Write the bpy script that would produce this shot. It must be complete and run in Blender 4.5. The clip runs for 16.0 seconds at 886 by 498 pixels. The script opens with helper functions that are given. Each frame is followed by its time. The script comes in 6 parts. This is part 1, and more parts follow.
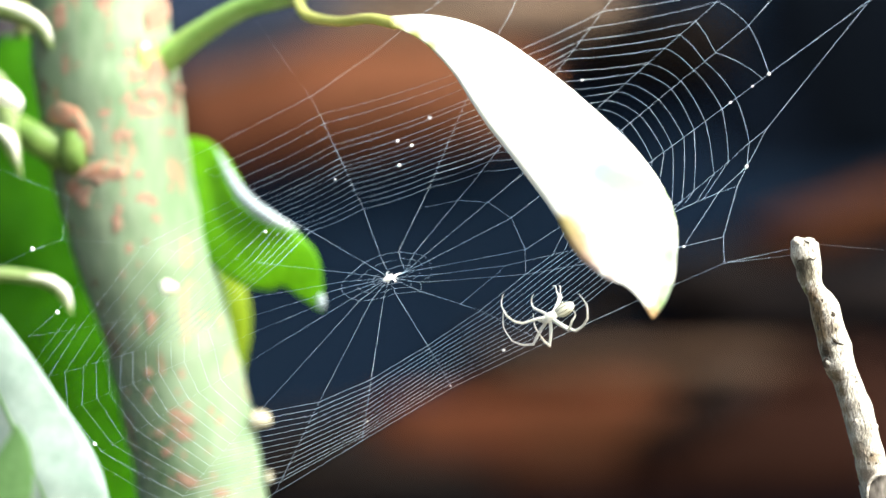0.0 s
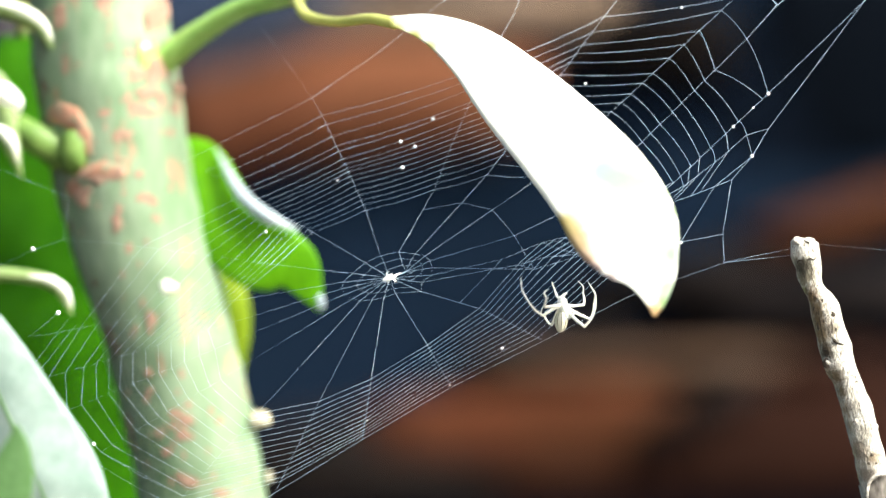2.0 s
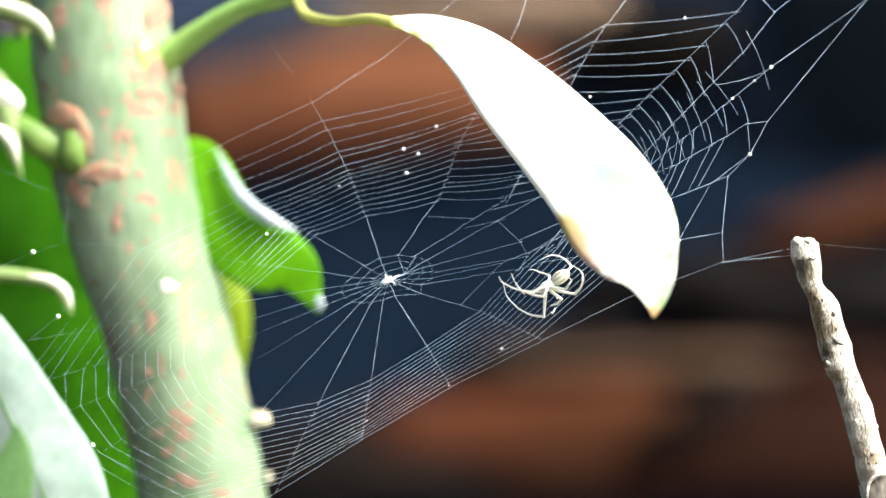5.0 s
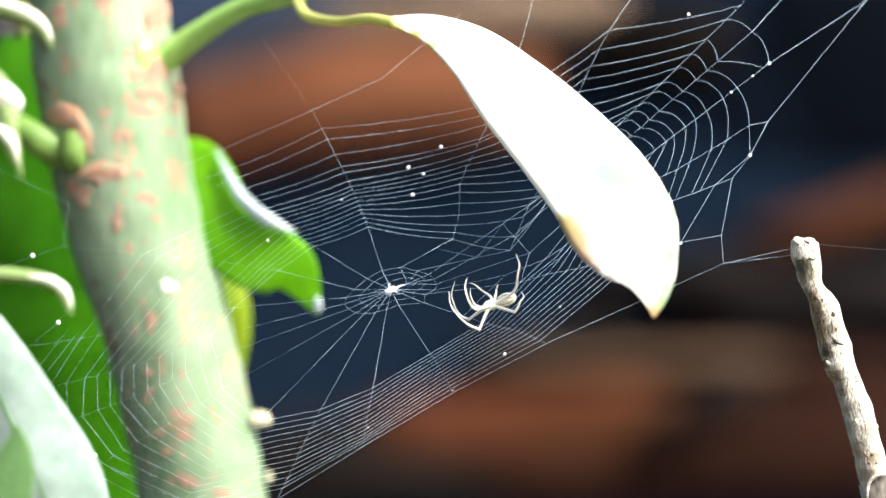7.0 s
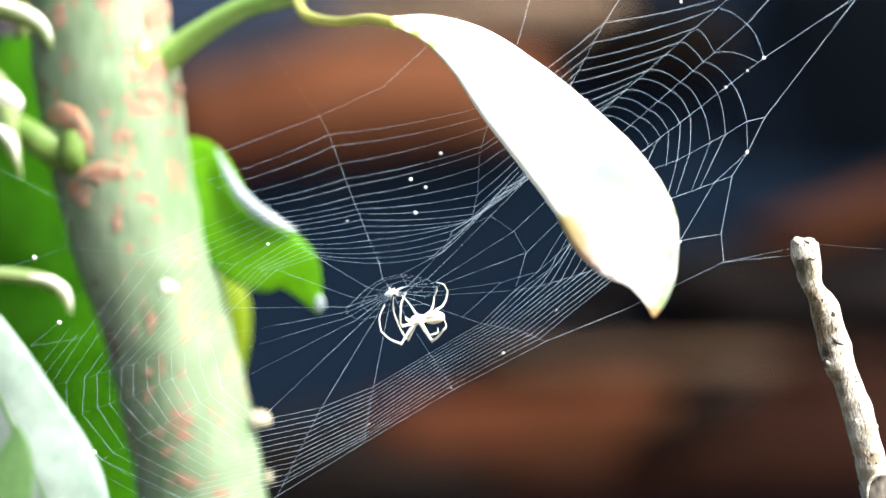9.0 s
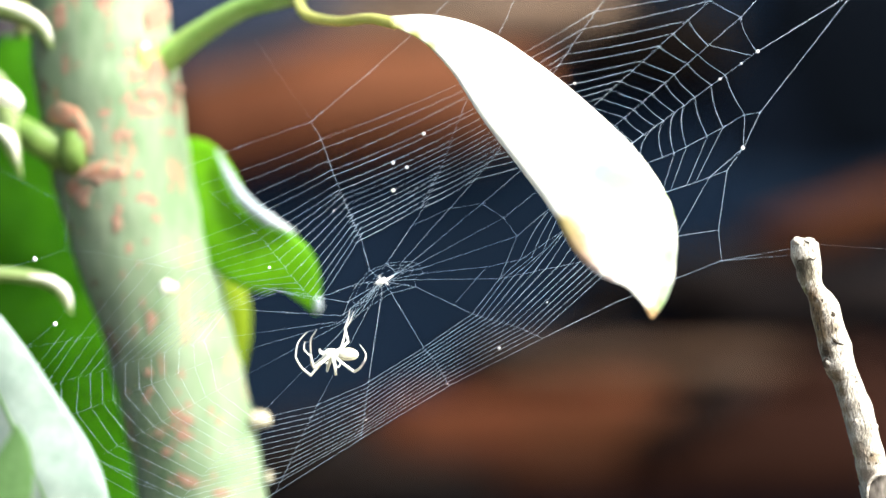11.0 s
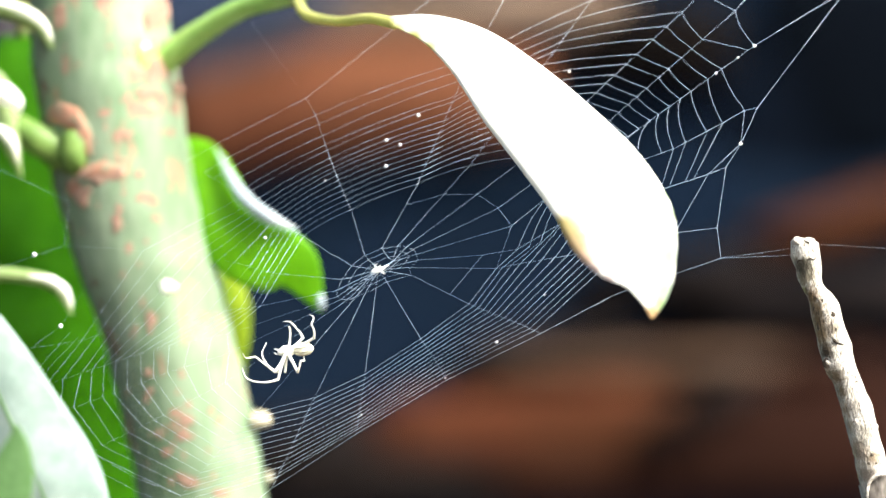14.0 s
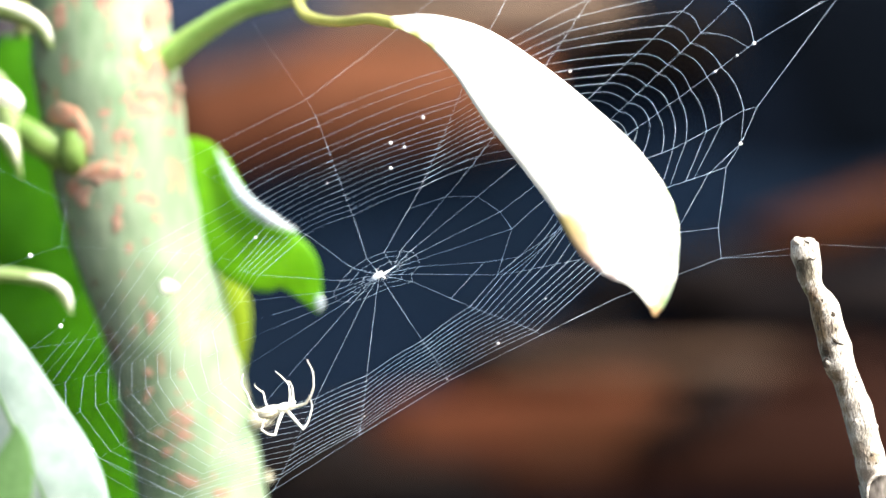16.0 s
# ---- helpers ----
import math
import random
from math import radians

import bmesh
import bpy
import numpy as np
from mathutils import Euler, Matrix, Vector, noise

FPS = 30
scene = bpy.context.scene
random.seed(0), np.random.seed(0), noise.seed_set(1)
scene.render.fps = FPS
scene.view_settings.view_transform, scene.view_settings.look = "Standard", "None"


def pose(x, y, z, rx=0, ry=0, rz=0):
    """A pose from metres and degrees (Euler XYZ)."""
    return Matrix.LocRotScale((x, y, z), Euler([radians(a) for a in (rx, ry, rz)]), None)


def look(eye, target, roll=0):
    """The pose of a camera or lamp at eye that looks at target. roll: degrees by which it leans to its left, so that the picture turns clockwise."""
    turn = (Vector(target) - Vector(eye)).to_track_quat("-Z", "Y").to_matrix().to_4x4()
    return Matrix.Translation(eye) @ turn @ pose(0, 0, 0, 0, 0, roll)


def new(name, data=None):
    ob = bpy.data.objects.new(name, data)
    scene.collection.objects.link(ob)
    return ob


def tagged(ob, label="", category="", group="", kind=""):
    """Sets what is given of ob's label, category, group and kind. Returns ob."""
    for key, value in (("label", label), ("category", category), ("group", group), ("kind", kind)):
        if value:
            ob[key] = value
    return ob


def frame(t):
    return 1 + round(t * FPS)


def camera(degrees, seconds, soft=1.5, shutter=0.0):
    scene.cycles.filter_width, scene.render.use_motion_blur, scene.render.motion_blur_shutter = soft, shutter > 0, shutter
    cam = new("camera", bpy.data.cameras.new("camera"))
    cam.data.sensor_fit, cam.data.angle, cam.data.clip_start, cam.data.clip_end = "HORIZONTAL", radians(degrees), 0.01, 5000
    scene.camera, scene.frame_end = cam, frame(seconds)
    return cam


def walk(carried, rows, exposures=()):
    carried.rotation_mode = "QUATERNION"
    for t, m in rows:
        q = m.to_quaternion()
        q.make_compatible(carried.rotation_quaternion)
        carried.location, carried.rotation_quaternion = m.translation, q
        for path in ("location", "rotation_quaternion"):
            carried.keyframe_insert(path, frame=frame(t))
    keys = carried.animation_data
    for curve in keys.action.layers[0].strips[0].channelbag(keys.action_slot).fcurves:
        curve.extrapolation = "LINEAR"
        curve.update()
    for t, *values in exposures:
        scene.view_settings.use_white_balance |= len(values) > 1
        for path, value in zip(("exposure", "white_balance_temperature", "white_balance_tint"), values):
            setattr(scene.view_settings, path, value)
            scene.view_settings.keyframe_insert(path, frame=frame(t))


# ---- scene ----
# A spider crosses its orb web between a green stem, a pale leaf and a dead stick.
# Lengths below are millimetres from the middle of the sharp plane; pt() turns them into metres.
EYE_H = 1.2
REACH = 0.5336

cam = camera(20.0, 16.0, soft=1.4)
cam.data.dof.use_dof = True
cam.data.dof.focus_distance = REACH - 0.0045
cam.data.dof.aperture_fstop = 4.7
STILL = look((0, -REACH, EYE_H), (0, 0, EYE_H))
walk(cam, [(0, STILL), (16, STILL)], [(0, 2.13, 6500, 1), (3, 2.15, 6500, 2), (12.5, 2.16, 6500, 4), (14, 2.26, 6500, 5), (14.5, 2.29, 6500, 6), (16, 2.31, 6500, 7)])

# ---- light ----
SUN_WAY = Vector((0.58, -0.37, 0.72)).normalized()
world = bpy.data.worlds.new("sky")
world.use_nodes = True
scene.world = world
sky = world.node_tree.nodes.new("ShaderNodeTexSky")
sky.sky_type = "NISHITA"
sky.sun_disc = False
sky.air_density, sky.dust_density, sky.ozone_density = 1.0, 7.0, 1.0
sky.sun_elevation = math.asin(SUN_WAY.z)
sky.sun_rotation = math.atan2(SUN_WAY.x, SUN_WAY.y)
back = world.node_tree.nodes["Background"]
back.inputs["Strength"].default_value = 0.105
world.node_tree.links.new(sky.outputs[0], back.inputs[0])
sun = new("sun", bpy.data.lights.new("sun", "SUN"))
sun.data.energy, sun.data.angle, sun.data.color = 2.1, radians(16), (1.0, 0.97, 0.92)
sun.matrix_world = look(SUN_WAY * 4, (0, 0, 0))


# ---- helpers of this scene ----
def pt(x, z, y=0.0):
    """Millimetres across, up and deep, spread with the depth."""
    k = 1 + y / 1000 / REACH
    return Vector((x * k / 1000, y / 1000, EYE_H + z * k / 1000))


def part(name, bm, material, parent=None, label="", smooth=True):
    me = bpy.data.meshes.new(name)
    bm.normal_update()
    bm.to_mesh(me)
    bm.free()
    me.materials.append(material)
    if smooth:
        me.polygons.foreach_set("use_smooth", [True] * len(me.polygons))
    ob = new(name, me)
    ob.parent = parent
    if label:
        tagged(ob, label)
    return ob


def spline(points, n):
    """n + 1 points on a smooth line through the given vectors."""
    p = [Vector(q) for q in points]
    p = [2 * p[0] - p[1]] + p + [2 * p[-1] - p[-2]]
    out = []
    last = len(p) - 3
    for i in range(n + 1):
        u = i / n * last
        k = min(int(u), last - 1)
        u -= k
        a, b, c, d = p[k:k + 4]
        out.append(0.5 * (2 * b + (c - a) * u + (2 * a - 5 * b + 4 * c - d) * u * u + (3 * b - 3 * c + d - a) * u ** 3))
    return out


def ramp(values, u):
    """A value between evenly spaced ones."""
    u = min(max(u, 0.0), 1.0) * (len(values) - 1)
    k = min(int(u), len(values) - 2)
    return values[k] + (values[k + 1] - values[k]) * (u - k)


def tube(bm, points, radii, sides=12, n=24, rough=0.0, grain=200.0, caps=True):
    line = spline(points, n)
    rings = []
    side = Vector((0, 1, 0))
    for i, c in enumerate(line):
        ahead = (line[min(i + 1, n)] - line[max(i - 1, 0)]).normalized()
        side = (side - ahead * side.dot(ahead)).normalized()
        other = ahead.cross(side)
        r = ramp(radii, i / n)
        ring = []
        for k in range(sides):
            a = 2 * math.pi * k / sides
            v = math.cos(a) * side + math.sin(a) * other
            q = r
            if rough:
                q *= 1 + rough * (noise.noise((c + v * r) * grain) + 0.5 * noise.noise((c + v * r) * grain * 2.7))
            ring.append(bm.verts.new(c + v * q))
        rings.append(ring)
    for a, b in zip(rings, rings[1:]):
        for k in range(sides):
            bm.faces.new((a[k], a[(k + 1) % sides], b[(k + 1) % sides], b[k]))
    if caps:
        bm.faces.new(rings[0][::-1])
        bm.faces.new(rings[-1])
    return bm


def blob(bm, centre, axes, rough=0.0, grain=300.0, level=2, turn=None):
    made = bmesh.ops.create_icosphere(bm, subdivisions=level, radius=1.0)["verts"]
    for v in made:
        d = v.co.copy()
        q = Vector((d.x * axes[0], d.y * axes[1], d.z * axes[2]))
        if turn:
            q = turn @ q
        if rough:
            q *= 1 + rough * noise.noise((Vector(centre) + q) * grain)
        v.co = Vector(centre) + q
    return bm


def blade(bm, middle, halves, thick=0.0004, cup=0.25, fold=0.12, n=36, m=14, wave=0.0, face=Vector((0, -1, 0))):
    """A leaf blade along a midrib, with half widths; cup bends the margins away from the face, fold creases the midrib."""
    line = spline(middle, n)
    widths = [q.x for q in spline([(h, 0, 0) for h in halves], n)]
    top, low = [], []
    for i, c in enumerate(line):
        ahead = (line[min(i + 1, n)] - line[max(i - 1, 0)]).normalized()
        across = ahead.cross(face).normalized()
        out = across.cross(ahead).normalized()
        h = max(widths[i], 0.0001)
        a, b = [], []
        for k in range(m + 1):
            u = 2 * k / m - 1
            lift = -cup * h * u * u + fold * h * abs(u) + wave * h * math.sin(i * 0.55 + 2 * u) * abs(u)
            lift += 0.012 * h * math.sin(abs(u) * 6 - i * 1.7)
            q = c + across * (u * h) + out * lift
            a.append(bm.verts.new(q + out * thick / 2))
            b.append(bm.verts.new(q - out * thick / 2))
        top.append(a)
        low.append(b)
    for i in range(n):
        for k in range(m):
            bm.faces.new((top[i][k], top[i][k + 1], top[i + 1][k + 1], top[i + 1][k]))
            bm.faces.new((low[i][k], low[i + 1][k], low[i + 1][k + 1], low[i][k + 1]))
        bm.faces.new((top[i][0], top[i + 1][0], low[i + 1][0], low[i][0]))
        bm.faces.new((top[i][m], low[i][m], low[i + 1][m], top[i + 1][m]))
    bm.faces.new([*top[0], *low[0][::-1]][::-1])
    bm.faces.new([*top[n], *low[n][::-1]])
    return bm


# ---- materials ----
def paint(name, low, high, rough=0.6, scale=60.0, bump=0.3, bump_scale=400.0, through_light=0.0,
          spots=None, spot_scale=90.0, spot_at=0.62, spec=0.4, stretch=(1, 1, 1), stain_shade=None, torn=0.5, depth=0.0006):
    """Two tones on a coarse noise, a second fine noise, relief, optional spots, light through, and local stains or
    painted shade.
    """
    mat = bpy.data.materials.new(name)
    mat.use_nodes = True
    tree = mat.node_tree
    nodes, link = tree.nodes, tree.links.new
    shader = nodes["Principled BSDF"]
    where = nodes.new("ShaderNodeTexCoord")
    mapping = nodes.new("ShaderNodeMapping")
    mapping.inputs["Scale"].default_value = stretch
    link(where.outputs["Object"], mapping.inputs[0])
    coarse = nodes.new("ShaderNodeTexNoise")
    coarse.inputs["Scale"].default_value = scale
    coarse.inputs["Detail"].default_value = 6
    fine = nodes.new("ShaderNodeTexNoise")
    fine.inputs["Scale"].default_value = bump_scale
    fine.inputs["Detail"].default_value = 8
    link(mapping.outputs[0], coarse.inputs["Vector"])
    link(mapping.outputs[0], fine.inputs["Vector"])
    both = nodes.new("ShaderNodeMix")
    both.inputs[0].default_value = 0.35
    link(coarse.outputs[0], both.inputs[2])
    link(fine.outputs[0], both.inputs[3])
    tones = nodes.new("ShaderNodeValToRGB")
    tones.color_ramp.elements[0].position, tones.color_ramp.elements[1].position = 0.36, 0.64
    tones.color_ramp.elements[0].color = (*low, 1)
    tones.color_ramp.elements[1].color = (*high, 1)
    link(both.outputs[0], tones.inputs[0])
    colour = tones.outputs[0]
    if spots:
        patches = nodes.new("ShaderNodeTexNoise")
        patches.inputs["Scale"].default_value = spot_scale
        patches.inputs["Detail"].default_value = 4
        link(mapping.outputs[0], patches.inputs["Vector"])
        mask = nodes.new("ShaderNodeMapRange")
        mask.inputs[1].default_value, mask.inputs[2].default_value = spot_at, spot_at + 0.07
        link(patches.outputs[0], mask.inputs[0])
        mix = nodes.new("ShaderNodeMix")
        mix.data_type = "RGBA"
        link(mask.outputs[0], mix.inputs[0])
        link(colour, mix.inputs[6])
        mix.inputs[7].default_value = (*spots, 1)
        colour = mix.outputs[2]
    for centre, size, tone in stain_shade or ():
        away = nodes.new("ShaderNodeVectorMath")
        away.operation = "DISTANCE"
        link(where.outputs["Object"], away.inputs[0])
        away.inputs[1].default_value = centre
        ragged = nodes.new("ShaderNodeMath")
        ragged.operation = "MULTIPLY_ADD"
        link(both.outputs[0], ragged.inputs[0])
        ragged.inputs[1].default_value = size * torn
        link(away.outputs["Value"], ragged.inputs[2])
        mask = nodes.new("ShaderNodeMapRange")
        mask.interpolation_type = "SMOOTHSTEP"
        mask.inputs[1].default_value, mask.inputs[2].default_value = size * (1 + torn / 2), size * (0.25 + torn / 2)
        link(ragged.outputs[0], mask.inputs[0])
        mix = nodes.new("ShaderNodeMix")
        mix.data_type = "RGBA"
        link(mask.outputs[0], mix.inputs[0])
        link(colour, mix.inputs[6])
        mix.inputs[7].default_value = (*tone, 1)
        colour = mix.outputs[2]
    link(colour, shader.inputs["Base Color"])
    shader.inputs["Roughness"].default_value = rough
    shader.inputs["Specular IOR Level"].default_value = spec
    if bump:
        relief = nodes.new("ShaderNodeBump")
        relief.inputs["Strength"].default_value = bump
        relief.inputs["Distance"].default_value = depth
        link(both.outputs[0], relief.inputs["Height"])
        link(relief.outputs[0], shader.inputs["Normal"])
    if through_light:
        thin = nodes.new("ShaderNodeBsdfTranslucent")
        link(colour, thin.inputs[0])
        blend = nodes.new("ShaderNodeMixShader")
        blend.inputs[0].default_value = through_light
        link(shader.outputs[0], blend.inputs[1])
        link(thin.outputs[0], blend.inputs[2])
        link(blend.outputs[0], nodes["Material Output"].inputs[0])
    return mat


SILK = paint("silk", (0.60, 0.78, 1.0), (0.74, 0.88, 1.0), rough=0.35, bump=0, through_light=0.3, spec=0.6)
STEM = paint("stem_bark", (0.108, 0.183, 0.094), (0.206, 0.268, 0.182), rough=0.6, scale=70, bump=0.5, bump_scale=500,
             spots=(0.28, 0.185, 0.12), spot_scale=210, spot_at=0.605, stretch=(1, 1, 0.35))
SCAR = paint("leaf_scar", (0.215, 0.122, 0.085), (0.31, 0.20, 0.148), rough=0.8, scale=200, bump=0.8)
RING_SCAR = paint("ring_scar", (0.30, 0.15, 0.098), (0.42, 0.24, 0.168), rough=0.9, scale=260, bump=0.9, spec=0.1, spots=(0.20, 0.235, 0.16), spot_scale=330, spot_at=0.54)
# Shoot green darkened to hold the shade on the side shoot and its knob.
SHADED_SHOOT = paint("shaded_shoot", (0.07, 0.14, 0.022), (0.14, 0.23, 0.05), rough=0.5, scale=140, bump=0.3)
SHADED_BARK = paint("shaded_bark", (0.085, 0.065, 0.045), (0.16, 0.13, 0.095), rough=0.9, scale=220, bump=0.8)
SHOOT = paint("green_shoot", (0.23, 0.43, 0.075), (0.35, 0.56, 0.15), rough=0.26, scale=90, bump=0.2, through_light=0.1, spec=1.0)
STALK = paint("leaf_stalk", (0.43, 0.46, 0.12), (0.56, 0.57, 0.22), rough=0.4, scale=120, bump=0.2, through_light=0.35)
LEAF_BASE = pt(-11.28, 48.60, 6)
PALE_LEAF = paint("pale_leaf", (0.84, 0.88, 0.78), (0.92, 0.93, 0.89), rough=0.4, scale=40, bump=0.15, bump_scale=600, through_light=0.35,
                  stain_shade=[(Vector((x / 1000, y / 1000, EYE_H + z / 1000)) - LEAF_BASE, size / 1000, tone) for (x, y, z), size, tone in (
                      ((24.0, -21.5, 5.2), 5.4, (0.37, 0.31, 0.12)),
                      ((25.2, -22.5, 2.2), 6.2, (0.38, 0.31, 0.13)),
                      ((26.6, -23.8, -0.4), 5.6, (0.40, 0.30, 0.16)),
                      ((28.2, -26.0, -2.8), 4.2, (0.43, 0.30, 0.21)),
                      ((30.2, -27.2, -4.4), 2.8, (0.46, 0.34, 0.30)),
                      ((33.6, -28.8, -6.2), 2.4, (0.5, 0.42, 0.4)),
                      ((41.5, -34.5, -13.0), 3.6, (0.36, 0.23, 0.1)),
                      ((43.9, -33.3, -10.6), 2.8, (0.22, 0.36, 0.13)),
                      ((44.6, -32.4, -8.4), 3.4, (0.34, 0.43, 0.31)),
                      ((46.0, -29.3, -1.8), 4.0, (0.34, 0.42, 0.34)),
                      ((47.2, -27.6, 2.5), 2.6, (0.38, 0.44, 0.34)),
                      ((46.9, -25.4, 7.0), 2.6, (0.32, 0.42, 0.26)),
                      ((45.6, -23.6, 11.4), 2.4, (0.34, 0.44, 0.28)),
                      ((32.6, -17.6, 15.8), 4.2, (0.42, 0.53, 0.51)),
                      ((35.4, -18.9, 14.0), 4.4, (0.43, 0.53, 0.47)),
                      ((38.0, -20.0, 12.8), 4.4, (0.44, 0.53, 0.46)),
                      ((40.6, -20.9, 12.4), 4.0, (0.45, 0.54, 0.47)),
                      ((-10.2, 6.0, 46.6), 3.0, (0.50, 0.50, 0.12)),
                      ((-6.4, 5.0, 45.0), 2.8, (0.50, 0.51, 0.14)),
                      ((-3.0, 4.2, 42.8), 2.6, (0.48, 0.50, 0.16)))])
GREEN_LEAF = paint("green_leaf", (0.10, 0.315, 0.004), (0.155, 0.43, 0.008), spec=0.15, rough=0.45, scale=50, bump=0.3, bump_scale=350, through_light=0.45)
RIB = paint("leaf_rib", (0.05, 0.20, 0.006), (0.08, 0.28, 0.012), rough=0.4, scale=120, bump=0.2)
DARK_LEAF = paint("dark_leaf", (0.042, 0.20, 0.003), (0.074, 0.29, 0.005), spec=0.15, rough=0.45, scale=40, bump=0.3, bump_scale=300, through_light=0.4)
SILVER_LEAF = paint("silver_leaf", (0.155, 0.222, 0.196), (0.275, 0.346, 0.325), rough=0.25, scale=60, bump=0.5, bump_scale=260, through_light=0.15)
YOUNG = paint("young_leaf", (0.21, 0.32, 0.012), (0.29, 0.42, 0.03), rough=0.45, scale=60, bump=0.2, through_light=0.45, spec=0.15)
GREY_LEAF = paint("grey_leaf", (0.075, 0.165, 0.05), (0.125, 0.24, 0.095), rough=0.5, scale=60, bump=0.3, through_light=0.3, spec=0.2)
WHITE_BUD = paint("pale_bud", (0.3264, 0.2992, 0.196), (0.4352, 0.4136, 0.3152), rough=0.5, scale=300, bump=0.2)
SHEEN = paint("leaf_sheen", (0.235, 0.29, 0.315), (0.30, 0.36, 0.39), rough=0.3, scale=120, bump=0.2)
CURL = paint("curled_leaf", (0.165, 0.27, 0.0675), (0.315, 0.405, 0.195), rough=0.4, scale=70, bump=0.2, through_light=0.3)
BARK = paint("dead_bark", (0.27, 0.245, 0.20), (0.76, 0.735, 0.67), rough=0.8, scale=2100, bump=1.0, bump_scale=5200,
             spots=(0.09, 0.068, 0.046), spot_scale=2900, spot_at=0.605, stretch=(1, 1, 0.36), depth=0.0009, torn=1.0,
             # Left flank: brown bark plus shade; the neck's self-shadow is painted in too.
             stain_shade=[(pt(x, z, -10.5), size * 0.00125, tone) for x, z, size, tone in (
                 (77.0, -5.2, 3.0, (0.20, 0.18, 0.13)), (75.6, -4.2, 2.3, (0.042, 0.039, 0.025)), (76.9, -3.2, 1.5, (0.08, 0.07, 0.05)), (76.0, -7.0, 1.8, (0.20, 0.165, 0.11)),
                 (77.8, -10.0, 2.7, (0.125, 0.082, 0.04)), (78.4, -12.6, 2.8, (0.17, 0.118, 0.058)), (79.2, -15.4, 2.8, (0.125, 0.085, 0.042)), (80.0, -18.4, 2.8, (0.18, 0.128, 0.065)),
                 (81.2, -21.8, 2.3, (0.065, 0.048, 0.03)), (82.8, -16.8, 1.9, (0.22, 0.19, 0.145)), (83.2, -27.2, 2.1, (0.13, 0.096, 0.057)), (84.0, -30.4, 2.2, (0.15, 0.115, 0.07)),
                 (85.0, -34.2, 2.0, (0.27, 0.215, 0.145)), (85.8, -38.0, 1.9, (0.28, 0.235, 0.17)), (89.3, -39.4, 2.8, (0.29, 0.27, 0.23)), (91.2, -44.2, 2.2, (0.22, 0.175, 0.12)), (88.2, -43.0, 2.6, (0.24, 0.20, 0.15)), (90.0, -48.0, 2.4, (0.25, 0.21, 0.165)), (87.6, -33.2, 1.8, (0.36, 0.33, 0.28)))])
DARK_WOOD = paint("dark_wood", (0.02, 0.015, 0.010), (0.05, 0.038, 0.027), rough=0.9, scale=600, bump=0.5)
SCAR_WOOD = paint("scar_wood", (0.07, 0.060, 0.052), (0.24, 0.215, 0.19), rough=0.85, scale=420, bump=0.8, bump_scale=1500, stretch=(1, 1, 0.4))
SPIDER = paint("spider_skin", (0.88, 0.88, 0.80), (0.96, 0.96, 0.91), rough=0.4, scale=900, bump=0.1, through_light=0.3)
ABDOMEN = paint("spider_abdomen", (0.62, 0.62, 0.47), (0.88, 0.87, 0.76), rough=0.4, scale=500, bump=0.1, stretch=(0.25, 1, 1), through_light=0.15)
DARK_STRIPE = paint("stripe", (0.16, 0.15, 0.09), (0.26, 0.24, 0.15), rough=0.5, scale=900, bump=0)
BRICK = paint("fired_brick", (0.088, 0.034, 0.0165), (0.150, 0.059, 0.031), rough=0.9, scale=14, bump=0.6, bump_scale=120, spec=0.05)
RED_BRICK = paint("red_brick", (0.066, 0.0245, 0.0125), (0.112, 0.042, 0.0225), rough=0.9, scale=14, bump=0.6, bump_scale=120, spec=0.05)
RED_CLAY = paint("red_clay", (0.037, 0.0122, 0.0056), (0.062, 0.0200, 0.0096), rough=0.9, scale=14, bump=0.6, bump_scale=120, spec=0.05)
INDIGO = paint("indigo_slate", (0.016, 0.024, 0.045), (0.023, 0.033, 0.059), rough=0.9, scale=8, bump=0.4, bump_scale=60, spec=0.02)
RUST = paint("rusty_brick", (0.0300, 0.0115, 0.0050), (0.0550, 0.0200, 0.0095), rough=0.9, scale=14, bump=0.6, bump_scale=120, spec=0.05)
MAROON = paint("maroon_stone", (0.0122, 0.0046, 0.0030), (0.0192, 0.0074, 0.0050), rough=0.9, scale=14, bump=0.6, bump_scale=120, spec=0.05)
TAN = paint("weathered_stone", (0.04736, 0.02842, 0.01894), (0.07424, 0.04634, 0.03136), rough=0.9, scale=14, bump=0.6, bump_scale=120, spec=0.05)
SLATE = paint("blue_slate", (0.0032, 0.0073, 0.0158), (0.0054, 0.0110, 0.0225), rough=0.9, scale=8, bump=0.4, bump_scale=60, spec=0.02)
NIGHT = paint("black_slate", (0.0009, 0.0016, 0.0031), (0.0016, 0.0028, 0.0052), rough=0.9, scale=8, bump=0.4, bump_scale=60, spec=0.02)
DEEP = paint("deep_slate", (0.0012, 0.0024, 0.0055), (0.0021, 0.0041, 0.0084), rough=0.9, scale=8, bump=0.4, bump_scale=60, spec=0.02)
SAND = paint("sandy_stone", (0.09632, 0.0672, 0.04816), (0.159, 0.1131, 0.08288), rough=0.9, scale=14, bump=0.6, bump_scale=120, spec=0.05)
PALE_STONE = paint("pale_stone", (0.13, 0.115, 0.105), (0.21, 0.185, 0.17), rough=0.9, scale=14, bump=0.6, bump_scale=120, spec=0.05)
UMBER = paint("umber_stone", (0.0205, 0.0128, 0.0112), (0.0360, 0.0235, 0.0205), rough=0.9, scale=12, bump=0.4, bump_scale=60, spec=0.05)
